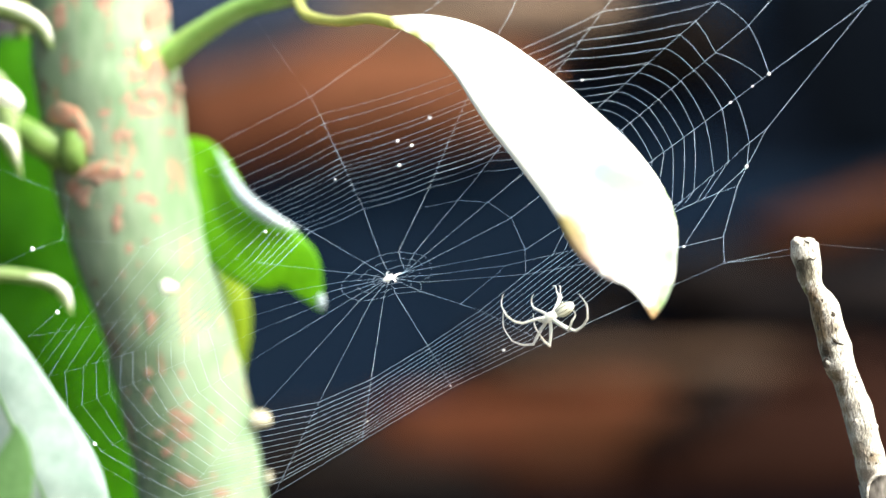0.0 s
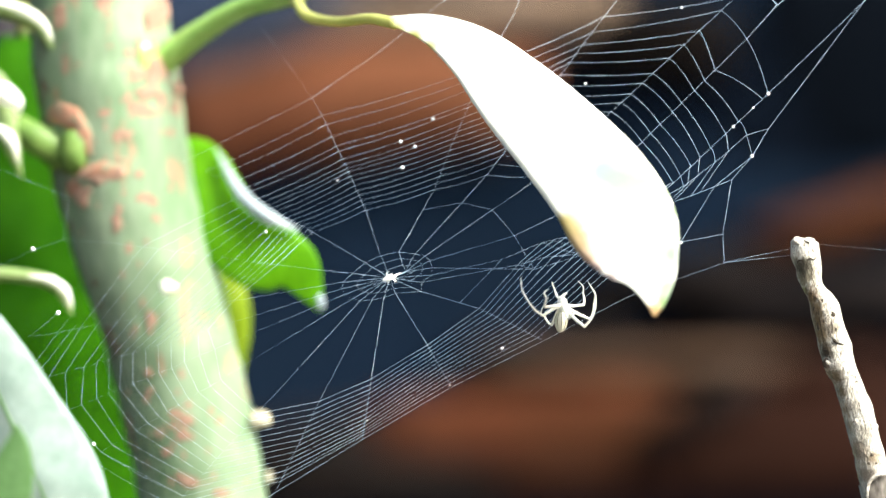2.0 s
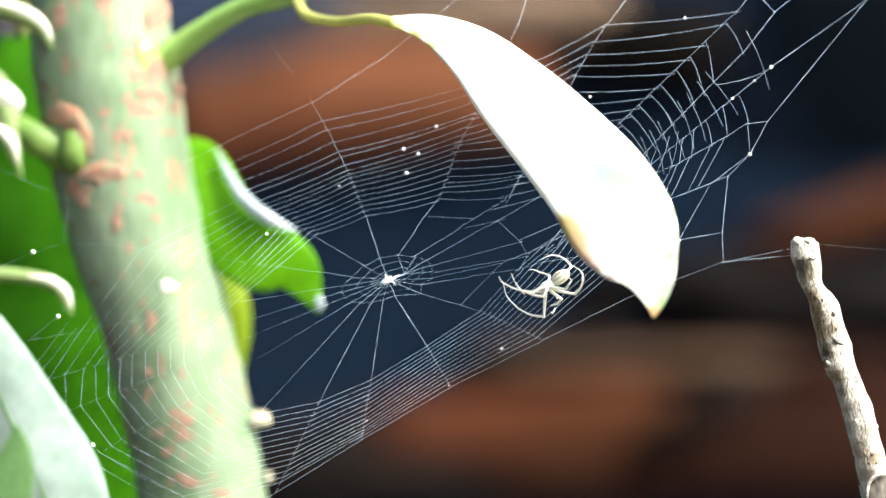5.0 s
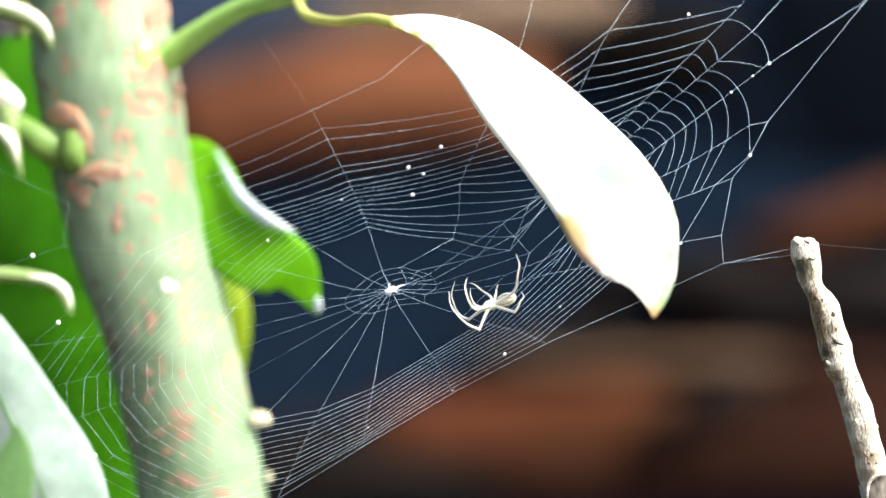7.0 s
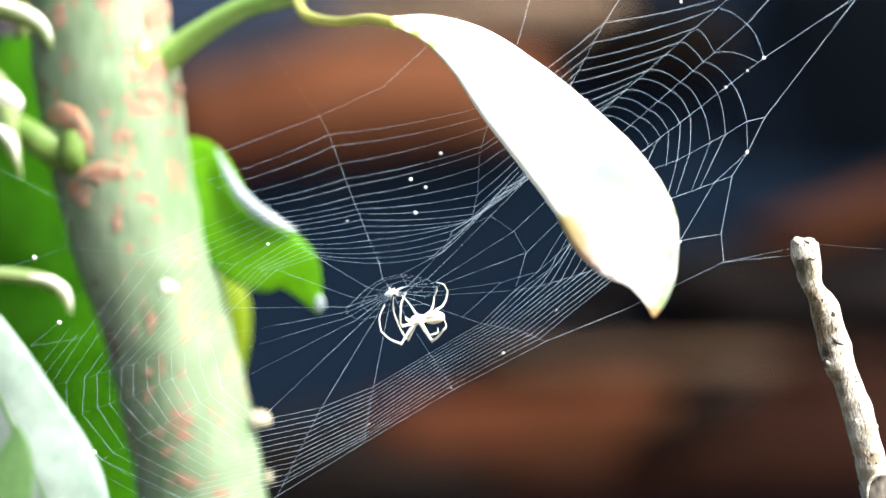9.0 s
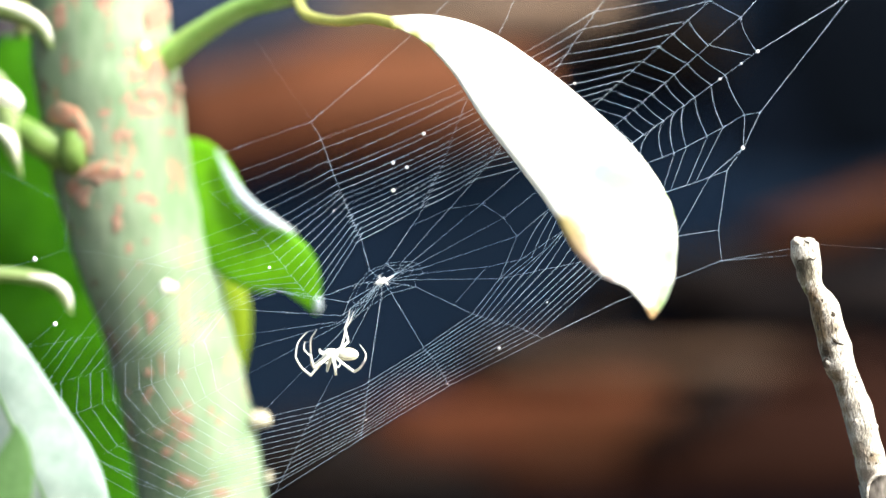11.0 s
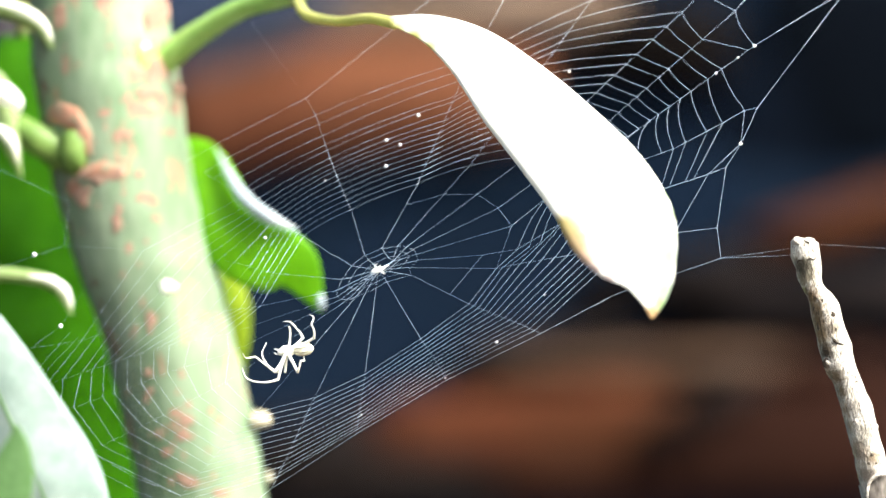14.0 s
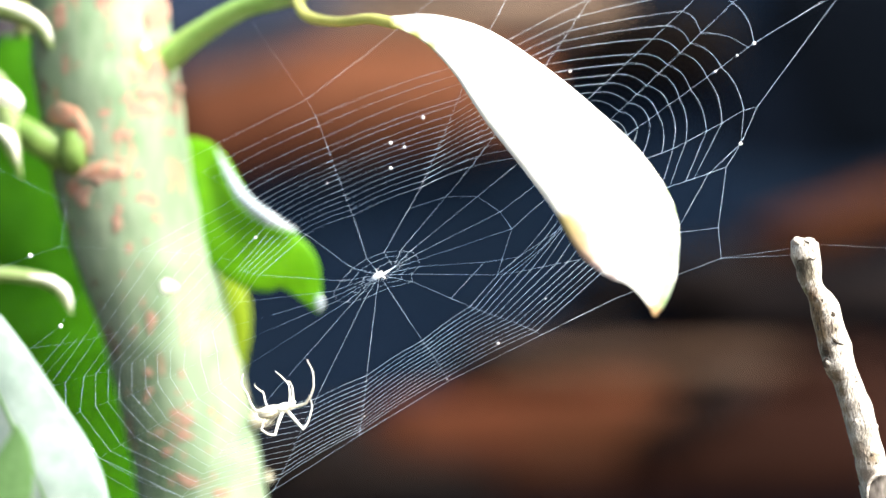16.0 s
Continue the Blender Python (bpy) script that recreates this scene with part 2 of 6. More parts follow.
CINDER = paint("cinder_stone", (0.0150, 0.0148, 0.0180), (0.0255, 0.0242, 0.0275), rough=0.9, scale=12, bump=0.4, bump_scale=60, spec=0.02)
GAP_SHADE = paint("gap_shade_stone", (0.0046, 0.0036, 0.0038), (0.0100, 0.0076, 0.0074), rough=0.9, scale=12, bump=0.4, bump_scale=60, spec=0.05)
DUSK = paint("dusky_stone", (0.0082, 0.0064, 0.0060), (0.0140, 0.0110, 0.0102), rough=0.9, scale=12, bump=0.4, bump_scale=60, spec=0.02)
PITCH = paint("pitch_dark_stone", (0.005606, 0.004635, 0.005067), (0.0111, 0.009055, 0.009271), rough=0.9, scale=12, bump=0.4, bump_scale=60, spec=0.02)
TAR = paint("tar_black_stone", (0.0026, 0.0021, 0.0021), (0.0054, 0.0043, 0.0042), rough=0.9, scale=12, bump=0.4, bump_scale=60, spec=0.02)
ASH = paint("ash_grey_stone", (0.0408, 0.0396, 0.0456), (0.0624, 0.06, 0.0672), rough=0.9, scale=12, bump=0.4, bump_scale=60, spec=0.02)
EARTH = paint("earth", (0.034, 0.024, 0.015), (0.068, 0.051, 0.034), rough=0.95, scale=6, bump=0.8, bump_scale=80)
DEW = paint("dew_silk", (0.88, 0.9, 0.92), (0.95, 0.96, 0.97), rough=0.2, bump=0)

# ---- ground and wall ----
bm = bmesh.new()
bmesh.ops.create_grid(bm, x_segments=60, y_segments=60, size=60)
for v in bm.verts:
    v.co.z = 0.02 * noise.noise(v.co * 0.8)
ground = part("ground", bm, EARTH)
tagged(ground, "bare brown earth beside the old wall", "ground", kind="structure")

WALL_Y = 1000.0
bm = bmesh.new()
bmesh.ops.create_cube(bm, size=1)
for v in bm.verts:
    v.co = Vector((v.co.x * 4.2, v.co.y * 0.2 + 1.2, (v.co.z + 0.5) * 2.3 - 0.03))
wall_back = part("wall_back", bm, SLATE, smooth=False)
tagged(wall_back, "dark blue slate wall with brown stones, shaded gaps painted in", "wall", kind="structure")

# Unseen wall, added to keep sky light off the stem's left flank.
bm = bmesh.new()
bmesh.ops.create_cube(bm, size=1)
for v in bm.verts:
    v.co = Vector((v.co.x * 0.2 - 1.35, v.co.y * 2.6 - 0.202, (v.co.z + 0.5) * 2.3 - 0.03))
shade_wall = part("shade_wall", bm, SLATE, smooth=False)
tagged(shade_wall, "unseen dark wall added to shade the stem's left side", "wall", kind="structure")


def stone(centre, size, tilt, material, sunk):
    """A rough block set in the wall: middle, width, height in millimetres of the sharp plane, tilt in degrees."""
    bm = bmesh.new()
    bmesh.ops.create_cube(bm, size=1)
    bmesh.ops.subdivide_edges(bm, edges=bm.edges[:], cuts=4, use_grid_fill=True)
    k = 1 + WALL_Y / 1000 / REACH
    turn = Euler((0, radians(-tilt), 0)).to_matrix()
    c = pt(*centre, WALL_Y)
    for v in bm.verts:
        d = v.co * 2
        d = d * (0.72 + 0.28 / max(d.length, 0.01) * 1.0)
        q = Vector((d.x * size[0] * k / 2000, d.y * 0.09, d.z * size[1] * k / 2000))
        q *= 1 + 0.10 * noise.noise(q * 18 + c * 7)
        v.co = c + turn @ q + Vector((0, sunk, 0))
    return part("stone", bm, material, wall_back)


# Shade in the gaps between brown blocks is painted in as near-black stones.
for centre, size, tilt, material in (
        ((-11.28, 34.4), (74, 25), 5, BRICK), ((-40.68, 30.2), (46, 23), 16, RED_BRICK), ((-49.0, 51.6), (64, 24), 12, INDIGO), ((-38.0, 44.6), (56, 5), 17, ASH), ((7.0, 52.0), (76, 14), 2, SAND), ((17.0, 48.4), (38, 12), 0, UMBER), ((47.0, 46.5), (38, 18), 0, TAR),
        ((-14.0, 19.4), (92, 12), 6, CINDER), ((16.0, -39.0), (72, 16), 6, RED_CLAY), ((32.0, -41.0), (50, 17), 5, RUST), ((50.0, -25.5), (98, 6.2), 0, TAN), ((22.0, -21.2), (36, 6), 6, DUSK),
        ((94.0, 7.8), (60, 10.5), 17, RUST), ((84.0, -10.8), (72, 15), 3, PITCH), ((50.0, -6.5), (44, 11), 6, GAP_SHADE), ((-7.68, -50.6), (80, 12), 2, DUSK),
        ((73.92, -43.08), (70, 26), 0, MAROON), ((31.92, -51.0), (60, 10), 0, MAROON), ((-89.28, 46.5), (16, 14), 0, PALE_STONE), ((86.0, -27.6), (40, 10), 0, MAROON), ((56.5, -35.8), (38, 7.6), 30, GAP_SHADE),
        ((-29.28, -43.68), (30, 12), 8, GAP_SHADE), ((100.0, 42.0), (70, 60), 0, NIGHT), ((72.0, 29.0), (84, 74), 0, DEEP)):
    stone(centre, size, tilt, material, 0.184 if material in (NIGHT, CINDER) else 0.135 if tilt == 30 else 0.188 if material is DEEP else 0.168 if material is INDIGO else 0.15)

# ---- the stem and its shoots ----
STEM_Y = 62.0
stem = tagged(new("tree_stem"), "pale green young stem with reddish brown bark spots", "plant")
AXIS = [pt(-75.12, 72.12, STEM_Y), pt(-73.44, 52.92, STEM_Y), pt(-71.16, 34.92, STEM_Y), pt(-66.36, 8.52, STEM_Y), pt(-59.4, -14.28, STEM_Y), pt(-54.2, -35.88, STEM_Y), pt(-50.6, -55.08, STEM_Y), pt(-47.0, -74.28, STEM_Y)]
GIRTH = [v * 0.000134 for v in (118, 121, 126, 120, 113, 112, 112, 112)]
bm = bmesh.new()
tube(bm, AXIS, GIRTH, 44, 110, 0.03, 150)
trunk = part("trunk", bm, STEM, stem)
bm = bmesh.new()
tube(bm, [AXIS[-1] + Vector((-0.002, 0, 0.006)), AXIS[-1] + Vector((0.06, 0.01, -0.4)), Vector((AXIS[-1].x + 0.1, 0.06, -0.06))], [0.0143, 0.0155, 0.02], 24, 30, 0.04, 120)
part("lower_trunk", bm, STEM, stem)
STEM_LINE = spline(AXIS, 200)


def on_stem(x, z, size, flat=0.35, material=SCAR, name="scar_shade_patch", sink=0.4, lumps=1.0):
    """A patch on the side of the trunk that faces out at that place."""
    k = min(range(201), key=lambda i: abs(STEM_LINE[i].z - pt(x, z, STEM_Y - 10).z))
    c, r = STEM_LINE[k], ramp(GIRTH, k / 200)
    off = max(-0.97, min(0.97, (pt(x, z, STEM_Y - 8).x - c.x) / r))
    a = math.asin(off)
    thick = flat * min(size) / 1000
    bm = bmesh.new()
    blob(bm, (0, 0, 0), (size[0] / 1000, thick, size[1] / 1000), 0.0, 1, 3)
    for v in bm.verts:
        n1 = noise.noise(v.co * 420 + c * 900) * lumps
        n2 = noise.noise(v.co * 1100 + c * 700) * lumps
        v.co = Vector((v.co.x * (1 + 0.5 * n1 + 0.25 * n2), v.co.y * (1 + 0.6 * n2), v.co.z * (1 + 0.5 * n1 - 0.25 * n2)))
    ob = part(name, bm, material, stem)
    ob.location = c + Vector((math.sin(a), -math.cos(a), 0)) * (r - thick * sink)
    ob.rotation_euler = (0, 0, a)
    return ob


for at, size in (((-71.28, 16.32), (4.6, 2.2)), ((-61.08, 46.92), (3.4, 6.0)), ((-60.48, 37.32), (3.8, 4.6)), ((-55.92, 33.12), (1.6, 3.0)),
                 ((-53.28, -48.48), (2.6, 2.0)), ((-51.12, -49.08), (2.0, 1.6)), ((-52.08, -46.92), (1.6, 0.9)), ((-55.92, -34.44), (1.5, 1.2)), ((-54.00, -35.88), (1.8, 1.5)), ((-54.96, -38.52), (1.2, 1.6)), ((-56.64, -37.32), (0.9, 1.2)), ((-53.28, -39.72), (0.9, 0.8)), ((-61.44, -15.48), (1.0, 2.6)), ((-62.64, 10.32), (2.6, 1.6)),
                 ((-68.28, 6.12), (1.2, 2.0)), ((-59.88, 51.96), (3.4, 2.4)), ((-49.08, -19.08), (1.0, 1.8)), ((-56.88, -29.88), (1.8, 1.2)), ((-67.08, -29.88), (1.2, 1.8)),
                 ((-76.08, 12.72), (3.0, 4.4)), ((-70.68, 28.32), (1.6, 1.0)), ((-80.64, 49.32), (1.8, 3.4)), ((-79.32, 39.72), (1.0, 3.0)), ((-71.04, 51.48), (1.8, 3.0)),
                 ((-64.08, 29.52), (3.0, 1.4)), ((-65.88, 0.12), (1.0, 1.6)), ((-68.28, -10.68), (0.9, 2.0)), ((-69.48, -18.48), (0.8, 1.6)), ((-58.08, -22.68), (1.4, 1.2)),
                 ((-47.52, -29.88), (1.2, 1.0)), ((-61.68, -29.88), (1.2, 1.0)), ((-49.68, -14.28), (2.0, 0.7)), ((-46.68, -51.48), (1.8, 1.4)), ((-62.88, -39.48), (1.2, 2.0)),
                 ((-56.88, 30.72), (1.6, 2.0)), ((-74.88, 45.72), (0.9, 1.2)), ((-58.08, -43.08), (1.4, 1.0))):
    on_stem(*at, size, 0.10)
on_stem(-55.92, 33.96, (2.2, 2.0), 0.9, SCAR, "scar_shade_patch", 0.1)
on_stem(-58.08, 50.28, (2.6, 3.0), 0.7)
for at, size in (((-61.92, 33.12), (2.6, 1.6)), ((-59.28, 31.56), (1.8, 2.4)), ((-62.64, 28.92), (2.4, 1.0)), ((-56.64, 29.52), (1.2, 2.6)), ((-63.48, 42.12), (1.6, 3.0)), ((-54.48, 34.68), (1.0, 1.6))):
    on_stem(*at, size, 0.22)
on_stem(-57.72, -7.92, (2.2, 1.8), 0.5, PALE_LEAF, "resin_drop")
for at, size in (((-38.52, -36.00), (2.2, 2.0, 1.9)), ((-37.0, -48.40), (0.8, 1.4, 1.5)), ((-39.84, -36.24), (1.8, 2.0, 2.1))):
    bm = bmesh.new()
    blob(bm, (0, 0, 0), [v / 1000 for v in size], 0.35, 420, 3)
    ob = part("bud", bm, WHITE_BUD, stem)
    ob.location = pt(*at, STEM_Y - 4)
fleck = random.Random(7)
for _ in range(70):
    z = fleck.uniform(-52, 52)
    k = min(range(201), key=lambda i: abs(STEM_LINE[i].z - EYE_H - z * 1.1 / 1000))
    x = STEM_LINE[k].x * 1000 / 1.1 + fleck.uniform(-11, 12)
    on_stem(x, z, (fleck.uniform(0.35, 1.0), fleck.uniform(0.5, 1.5)), 0.2)
on_stem(-78.2, 21.0, (4.4, 6.2), 0.9, SHADED_SHOOT, "bud", 0.35, 0.5)


def stem_at(x, z, proud=0.0):
    """The point on the near side of the trunk over that place."""
    k = min(range(201), key=lambda i: abs(STEM_LINE[i].z - pt(x, z, STEM_Y - 10).z))
    c, r = STEM_LINE[k], ramp(GIRTH, k / 200)
    a = math.asin(max(-0.98, min(0.98, (pt(x, z, STEM_Y - 8).x - c.x) / r)))
    return c + Vector((math.sin(a), -math.cos(a), 0)) * (r + proud / 1000)


# ring scars round the side shoot
for line, radii in (([(-83.76, 27.24), (-81.36, 28.92), (-78.24, 27.96), (-75.84, 25.08), (-74.28, 20.28)], (0.0014, 0.0026, 0.0030, 0.0022, 0.0009)),
                    ([(-80.64, 10.92), (-78.24, 13.08), (-74.88, 15.48), (-70.32, 16.92), (-66.24, 16.32)], (0.0009, 0.0016, 0.0018, 0.0014, 0.0006))):
    bm = bmesh.new()
    tube(bm, [stem_at(*q, -0.2) for q in line], radii, 14, 40, 0.3, 420)
    for v in bm.verts:
        k = min(range(201), key=lambda i: abs(STEM_LINE[i].z - v.co.z))
        c, r = STEM_LINE[k], ramp(GIRTH, k / 200)
        out = Vector((v.co.x - c.x, v.co.y - c.y, 0))
        v.co += out.normalized() * (r + 0.0001 - out.length) * 0.72
    part("scar_shade_patch", bm, RING_SCAR, stem, "pinkish brown ring scar")
# the shadow under the side shoot, put in as a dark patch
on_stem(-83.28, 16.6, (2.6, 4.6), 0.15, SHADED_BARK)
crumb = random.Random(33)
for _ in range(46):
    on_stem(-63.5 + crumb.gauss(0, 3.2), 33 + crumb.gauss(0, 8.5), (crumb.uniform(0.4, 1.3), crumb.uniform(0.4, 1.2)), 0.3)
for _ in range(26):
    on_stem(-75 + crumb.gauss(0, 3.5), 18 + crumb.gauss(0, 2.6), (crumb.uniform(0.4, 1.3), crumb.uniform(0.3, 0.9)), 0.3)
# brown bark strips and crumbs that also paint the shade on the left flank
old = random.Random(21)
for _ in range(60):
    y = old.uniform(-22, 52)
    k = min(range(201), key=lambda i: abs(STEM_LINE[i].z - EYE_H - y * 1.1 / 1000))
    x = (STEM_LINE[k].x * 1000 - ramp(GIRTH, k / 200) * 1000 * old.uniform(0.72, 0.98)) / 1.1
    on_stem(x, y, (old.uniform(0.6, 1.7), old.uniform(1.4, 4.2)), 0.15, SHADED_BARK)
on_stem(-61.92, 40.92, (3.2, 4.0), 0.3, SHOOT, "bud", 0.3, 0.3)

bm = bmesh.new()
tube(bm, [pt(-61.0, 38.9, 57), pt(-52.68, 45.2, 52), pt(-42.48, 51.2, 45), pt(-31.68, 54.2, 37), pt(-17.28, 61.32, 30)], [0.0036, 0.0029, 0.0025, 0.0023, 0.002], 20, 40, 0.03, 300)
part("shoot", bm, SHOOT, stem)
bm = bmesh.new()
tube(bm, [pt(-104.0, 32.6, 55), pt(-97.68, 30.12, 54), pt(-90.48, 25.92, 52), pt(-83.28, 21.72, 52), pt(-76.08, 18.12, 58)], [0.0024, 0.0026, 0.0031, 0.0039, 0.0053], 18, 28, 0.08, 300)
part("shoot", bm, SHADED_SHOOT, stem)

# ---- leaves ----
def leaf(name, label, middle, halves, material, stalk=None, stalk_r=0.0011, rib=None, vein=None, **how):
    """A leaf: an Empty at its base with blade, midrib and stalk."""
    base = pt(*middle[0])
    thing = tagged(new(name), label, "leaf")
    thing.location = base
    off = Matrix.Translation(-base)
    bm = bmesh.new()
    blade(bm, [pt(*q) for q in middle], [h / 1000 for h in halves], **how)
    ob = part("blade", bm, material, thing)
    ob.data.transform(off)
    ob.data.update()
    if rib:
        bm = bmesh.new()
        face = how.get("face", Vector((0, -1, 0)))
        tube(bm, [pt(*q) + face * 0.0001 for q in middle], [rib, rib * 0.7, rib * 0.3], 6, 36)
        ob = part("midrib", bm, vein or RIB, thing)
        ob.data.transform(off)
    if stalk:
        bm = bmesh.new()
        tube(bm, [pt(*q) for q in stalk], [stalk_r, stalk_r * 0.8, stalk_r], 12, 30)
        ob = part("stalk", bm, STALK, thing)
        ob.data.transform(off)
    return thing


pale = leaf("hanging_leaf", "large pale sunlit leaf with brown withered margin hanging from its stalk",
            [(-11.28, 48.6, 6), (-2.28, 46.5, 4), (6.62, 41.24, 0), (15.43, 32.51, -6), (24.86, 22.74, -12), (33.0, 13.3, -18), (37.95, 4.98, -24), (41.45, -1.23, -28), (43.75, -5.82, -31), (44.68, -10.44, -33), (44.52, -14.74, -35)],
            [0.91, 3.36, 6.13, 8.55, 9.95, 10.85, 11.0, 8.9, 5.6, 2.81, 0.15], PALE_LEAF,
            stalk=[(-31.44, 53.40, 36), (-28.68, 49.56, 30), (-22.08, 48.36, 20), (-15.48, 48.96, 11), (-10.08, 47.88, 6)], stalk_r=0.0013, cup=0.0, fold=0.03, n=60, thick=0.00006)
side_leaf = leaf("green_leaf", "glossy bright green leaf beside the stem, shine painted on its curled edge",
                 [(-58.32, 21.24, 68), (-53.52, 16.2, 64), (-46.08, 4.68, 58), (-39.48, -0.84, 55), (-31.44, -3.72, 54), (-25.68, -13.08, 56)],
                 [4.6, 8.9, 8.4, 8.4, 6.2, 0.6], GREEN_LEAF, rib=0.0002, stalk=[(-58.32, 21.24, 68), (-62, 24, 66), (-68, 25, 62)], stalk_r=0.0009, cup=0.12, fold=0.03, wave=0.05)
leaf("green_leaf", "small bright green leaf half hidden behind the stem",
     [(-47.88, -1.08, 84), (-46.08, -9.48, 82), (-44.88, -17.88, 82), (-43.08, -27.48, 84)], [2.4, 5.0, 4.6, 0.6], YOUNG, rib=0.0003, stalk=[(-47.88, -1.08, 84), (-55, 3, 75), (-62, 4, 62)], stalk_r=0.0009, cup=0.3)
leaf("large_green_leaf", "large dark green leaf hanging behind the stem",
     [(-89.28, 45.72, 100), (-86.88, 28.92, 98), (-82.08, 2.52, 96), (-76.08, -23.88, 96), (-71.28, -62.28, 98)],
     [6, 16, 21, 20, 10], DARK_LEAF, stalk=[(-89.28, 45.72, 100), (-88, 56, 92), (-82, 64, 76), (-74, 62, 64)], stalk_r=0.0012, cup=0.15, fold=0.1, wave=0.04, n=50)
leaf("silvery_leaf", "pale silvery green leaf catching the sky",
     [(-109.68, -3.48, -40), (-100.2, -18.6, -38), (-92.4, -35.4, -36), (-84.8, -52.4, -36), (-78.48, -70.68, -36)],
     [3, 6.9, 10.2, 12.0, 9], SILVER_LEAF, rib=0.0005, vein=GREY_LEAF, stalk=[(-109.68, -3.48, -40), (-122, -30, -10), (-104, -80, 40), (-46, -96, 62)], stalk_r=0.0012, cup=0.2, fold=-0.08, wave=0.03)
leaf("small_green_leaf", "small mid green leaf in front of the silvery leaf",
     [(-96.48, -62.28, -50), (-92.88, -51.48, -50), (-90.72, -43.08, -50), (-90.48, -37.32, -50)], [4.5, 5.0, 3.0, 0.3], GREY_LEAF, stalk=[(-96.48, -62.28, -50), (-88, -88, -10), (-46, -98, 60)], stalk_r=0.0009, cup=0.2)
curl_top = leaf("curled_leaf", "curled pale green young leaf near the stem",
                [(-98.88, 52.32, 46), (-91.68, 50.76, 46), (-86.28, 47.88, 47), (-83.04, 42.36, 49)], [2.6, 2.5, 2.0, 0.4], CURL, stalk=[(-98.88, 52.32, 46), (-105, 42, 48), (-101, 31.5, 53)], stalk_r=0.0009, cup=0.8)
curl_mid = leaf("curled_leaf", "folded pale leaf beside the side shoot",
                [(-100.08, 39.72, 48), (-95.04, 33.12, 48), (-92.40, 24.12, 48), (-89.52, 15.12, 49)], [2.8, 3.8, 2.6, 0.3], CURL, stalk=[(-100.08, 39.72, 48), (-103, 35, 50), (-99, 31, 53)], stalk_r=0.0009, cup=0.6)
curl_low = leaf("curled_leaf", "thin curled leaf with white sheen painted on its upper edge",
                [(-98.88, -5.28, 48), (-90.48, -5.64, 48), (-82.68, -7.68, 49), (-78.72, -14.04, 50)], [1.7, 1.6, 1.5, 0.3], CURL, stalk=[(-98.88, -5.28, 48), (-107, 8, 50), (-101, 30.5, 54)], stalk_r=0.0009, cup=0.8)

# The sky's shine on the green leaf's rolled edge, put in as a pale tube.
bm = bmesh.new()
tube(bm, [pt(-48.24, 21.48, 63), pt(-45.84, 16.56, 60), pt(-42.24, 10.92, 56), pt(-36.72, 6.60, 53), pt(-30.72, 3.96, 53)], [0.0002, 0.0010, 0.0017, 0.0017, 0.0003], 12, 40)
margin = part("margin_sheen", bm, SHEEN, side_leaf, "rolled leaf edge with the sky's shine painted in")
margin.data.transform(Matrix.Translation(-side_leaf.location))
# Bright sheen on the three curled leaves, painted as white strips along their edges.
bm = bmesh.new()
tube(bm, [pt(-88.08, -5.76, 46), pt(-83.28, -6.60, 46), pt(-80.16, -8.88, 46), pt(-78.84, -12.48, 47)], [0.0002, 0.0010, 0.0010, 0.0003], 10, 24)
margin = part("margin_sheen", bm, PALE_LEAF, curl_low, "white sheen painted along the curled leaf edge")
margin.data.transform(Matrix.Translation(-curl_low.location))
bm = bmesh.new()
tube(bm, [pt(-96.48, 52.68, 43), pt(-89.28, 50.76, 43), pt(-84.96, 47.88, 44), pt(-83.04, 44.28, 46)], [0.0004, 0.0012, 0.0011, 0.0003], 10, 24, 0.1, 300)
margin = part("margin_sheen", bm, PALE_LEAF, curl_top, "white sheen painted along the curled leaf edge")
margin.data.transform(Matrix.Translation(-curl_top.location))
bm = bmesh.new()
tube(bm, [pt(-95.88, 33.72, 44), pt(-93.12, 33.0, 43), pt(-90.72, 31.08, 43), pt(-90.0, 28.44, 45)], [0.0022, 0.0026, 0.0019, 0.0003], 12, 24, 0.1, 300)
tube(bm, [pt(-95.04, 26.28, 44), pt(-92.4, 24.12, 43), pt(-90.96, 21.48, 43), pt(-90.24, 17.88, 45)], [0.0006, 0.0014, 0.0010, 0.0002], 10, 24, 0.1, 300)
margin = part("margin_sheen", bm, PALE_LEAF, curl_mid, "white sheen painted along the curled leaf edge")
margin.data.transform(Matrix.Translation(-curl_mid.location))
# The highlight at the green leaf's tip, painted as a pale blob.
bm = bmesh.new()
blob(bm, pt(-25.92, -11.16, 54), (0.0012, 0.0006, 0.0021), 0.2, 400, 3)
tip = part("tip_sheen", bm, SHEEN, side_leaf, "highlight painted on the leaf tip")
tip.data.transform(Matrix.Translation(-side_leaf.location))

# ---- the dead stick ----
def ridges(bm):
    """Long grain ridges, flaking and small hollows pressed into a woody tube."""
    bm.normal_update()
    for v in bm.verts:
        g = Vector((v.co.x + 0.25 * v.co.z, v.co.y, v.co.z * 0.16))
        n = noise.noise(g * 900) + 0.6 * noise.noise(g * 2100)
        step = noise.noise(Vector((v.co.x * 260, v.co.y * 260, v.co.z * 190)))
        v.co += v.normal * (0.00010 * n + 0.00012 * max(0.0, min(1.0, (step - 0.05) * 6)))


stick = tagged(new("dead_stick"), "weathered grey dead stick with a broken knobbly end", "stick")
bm = bmesh.new()
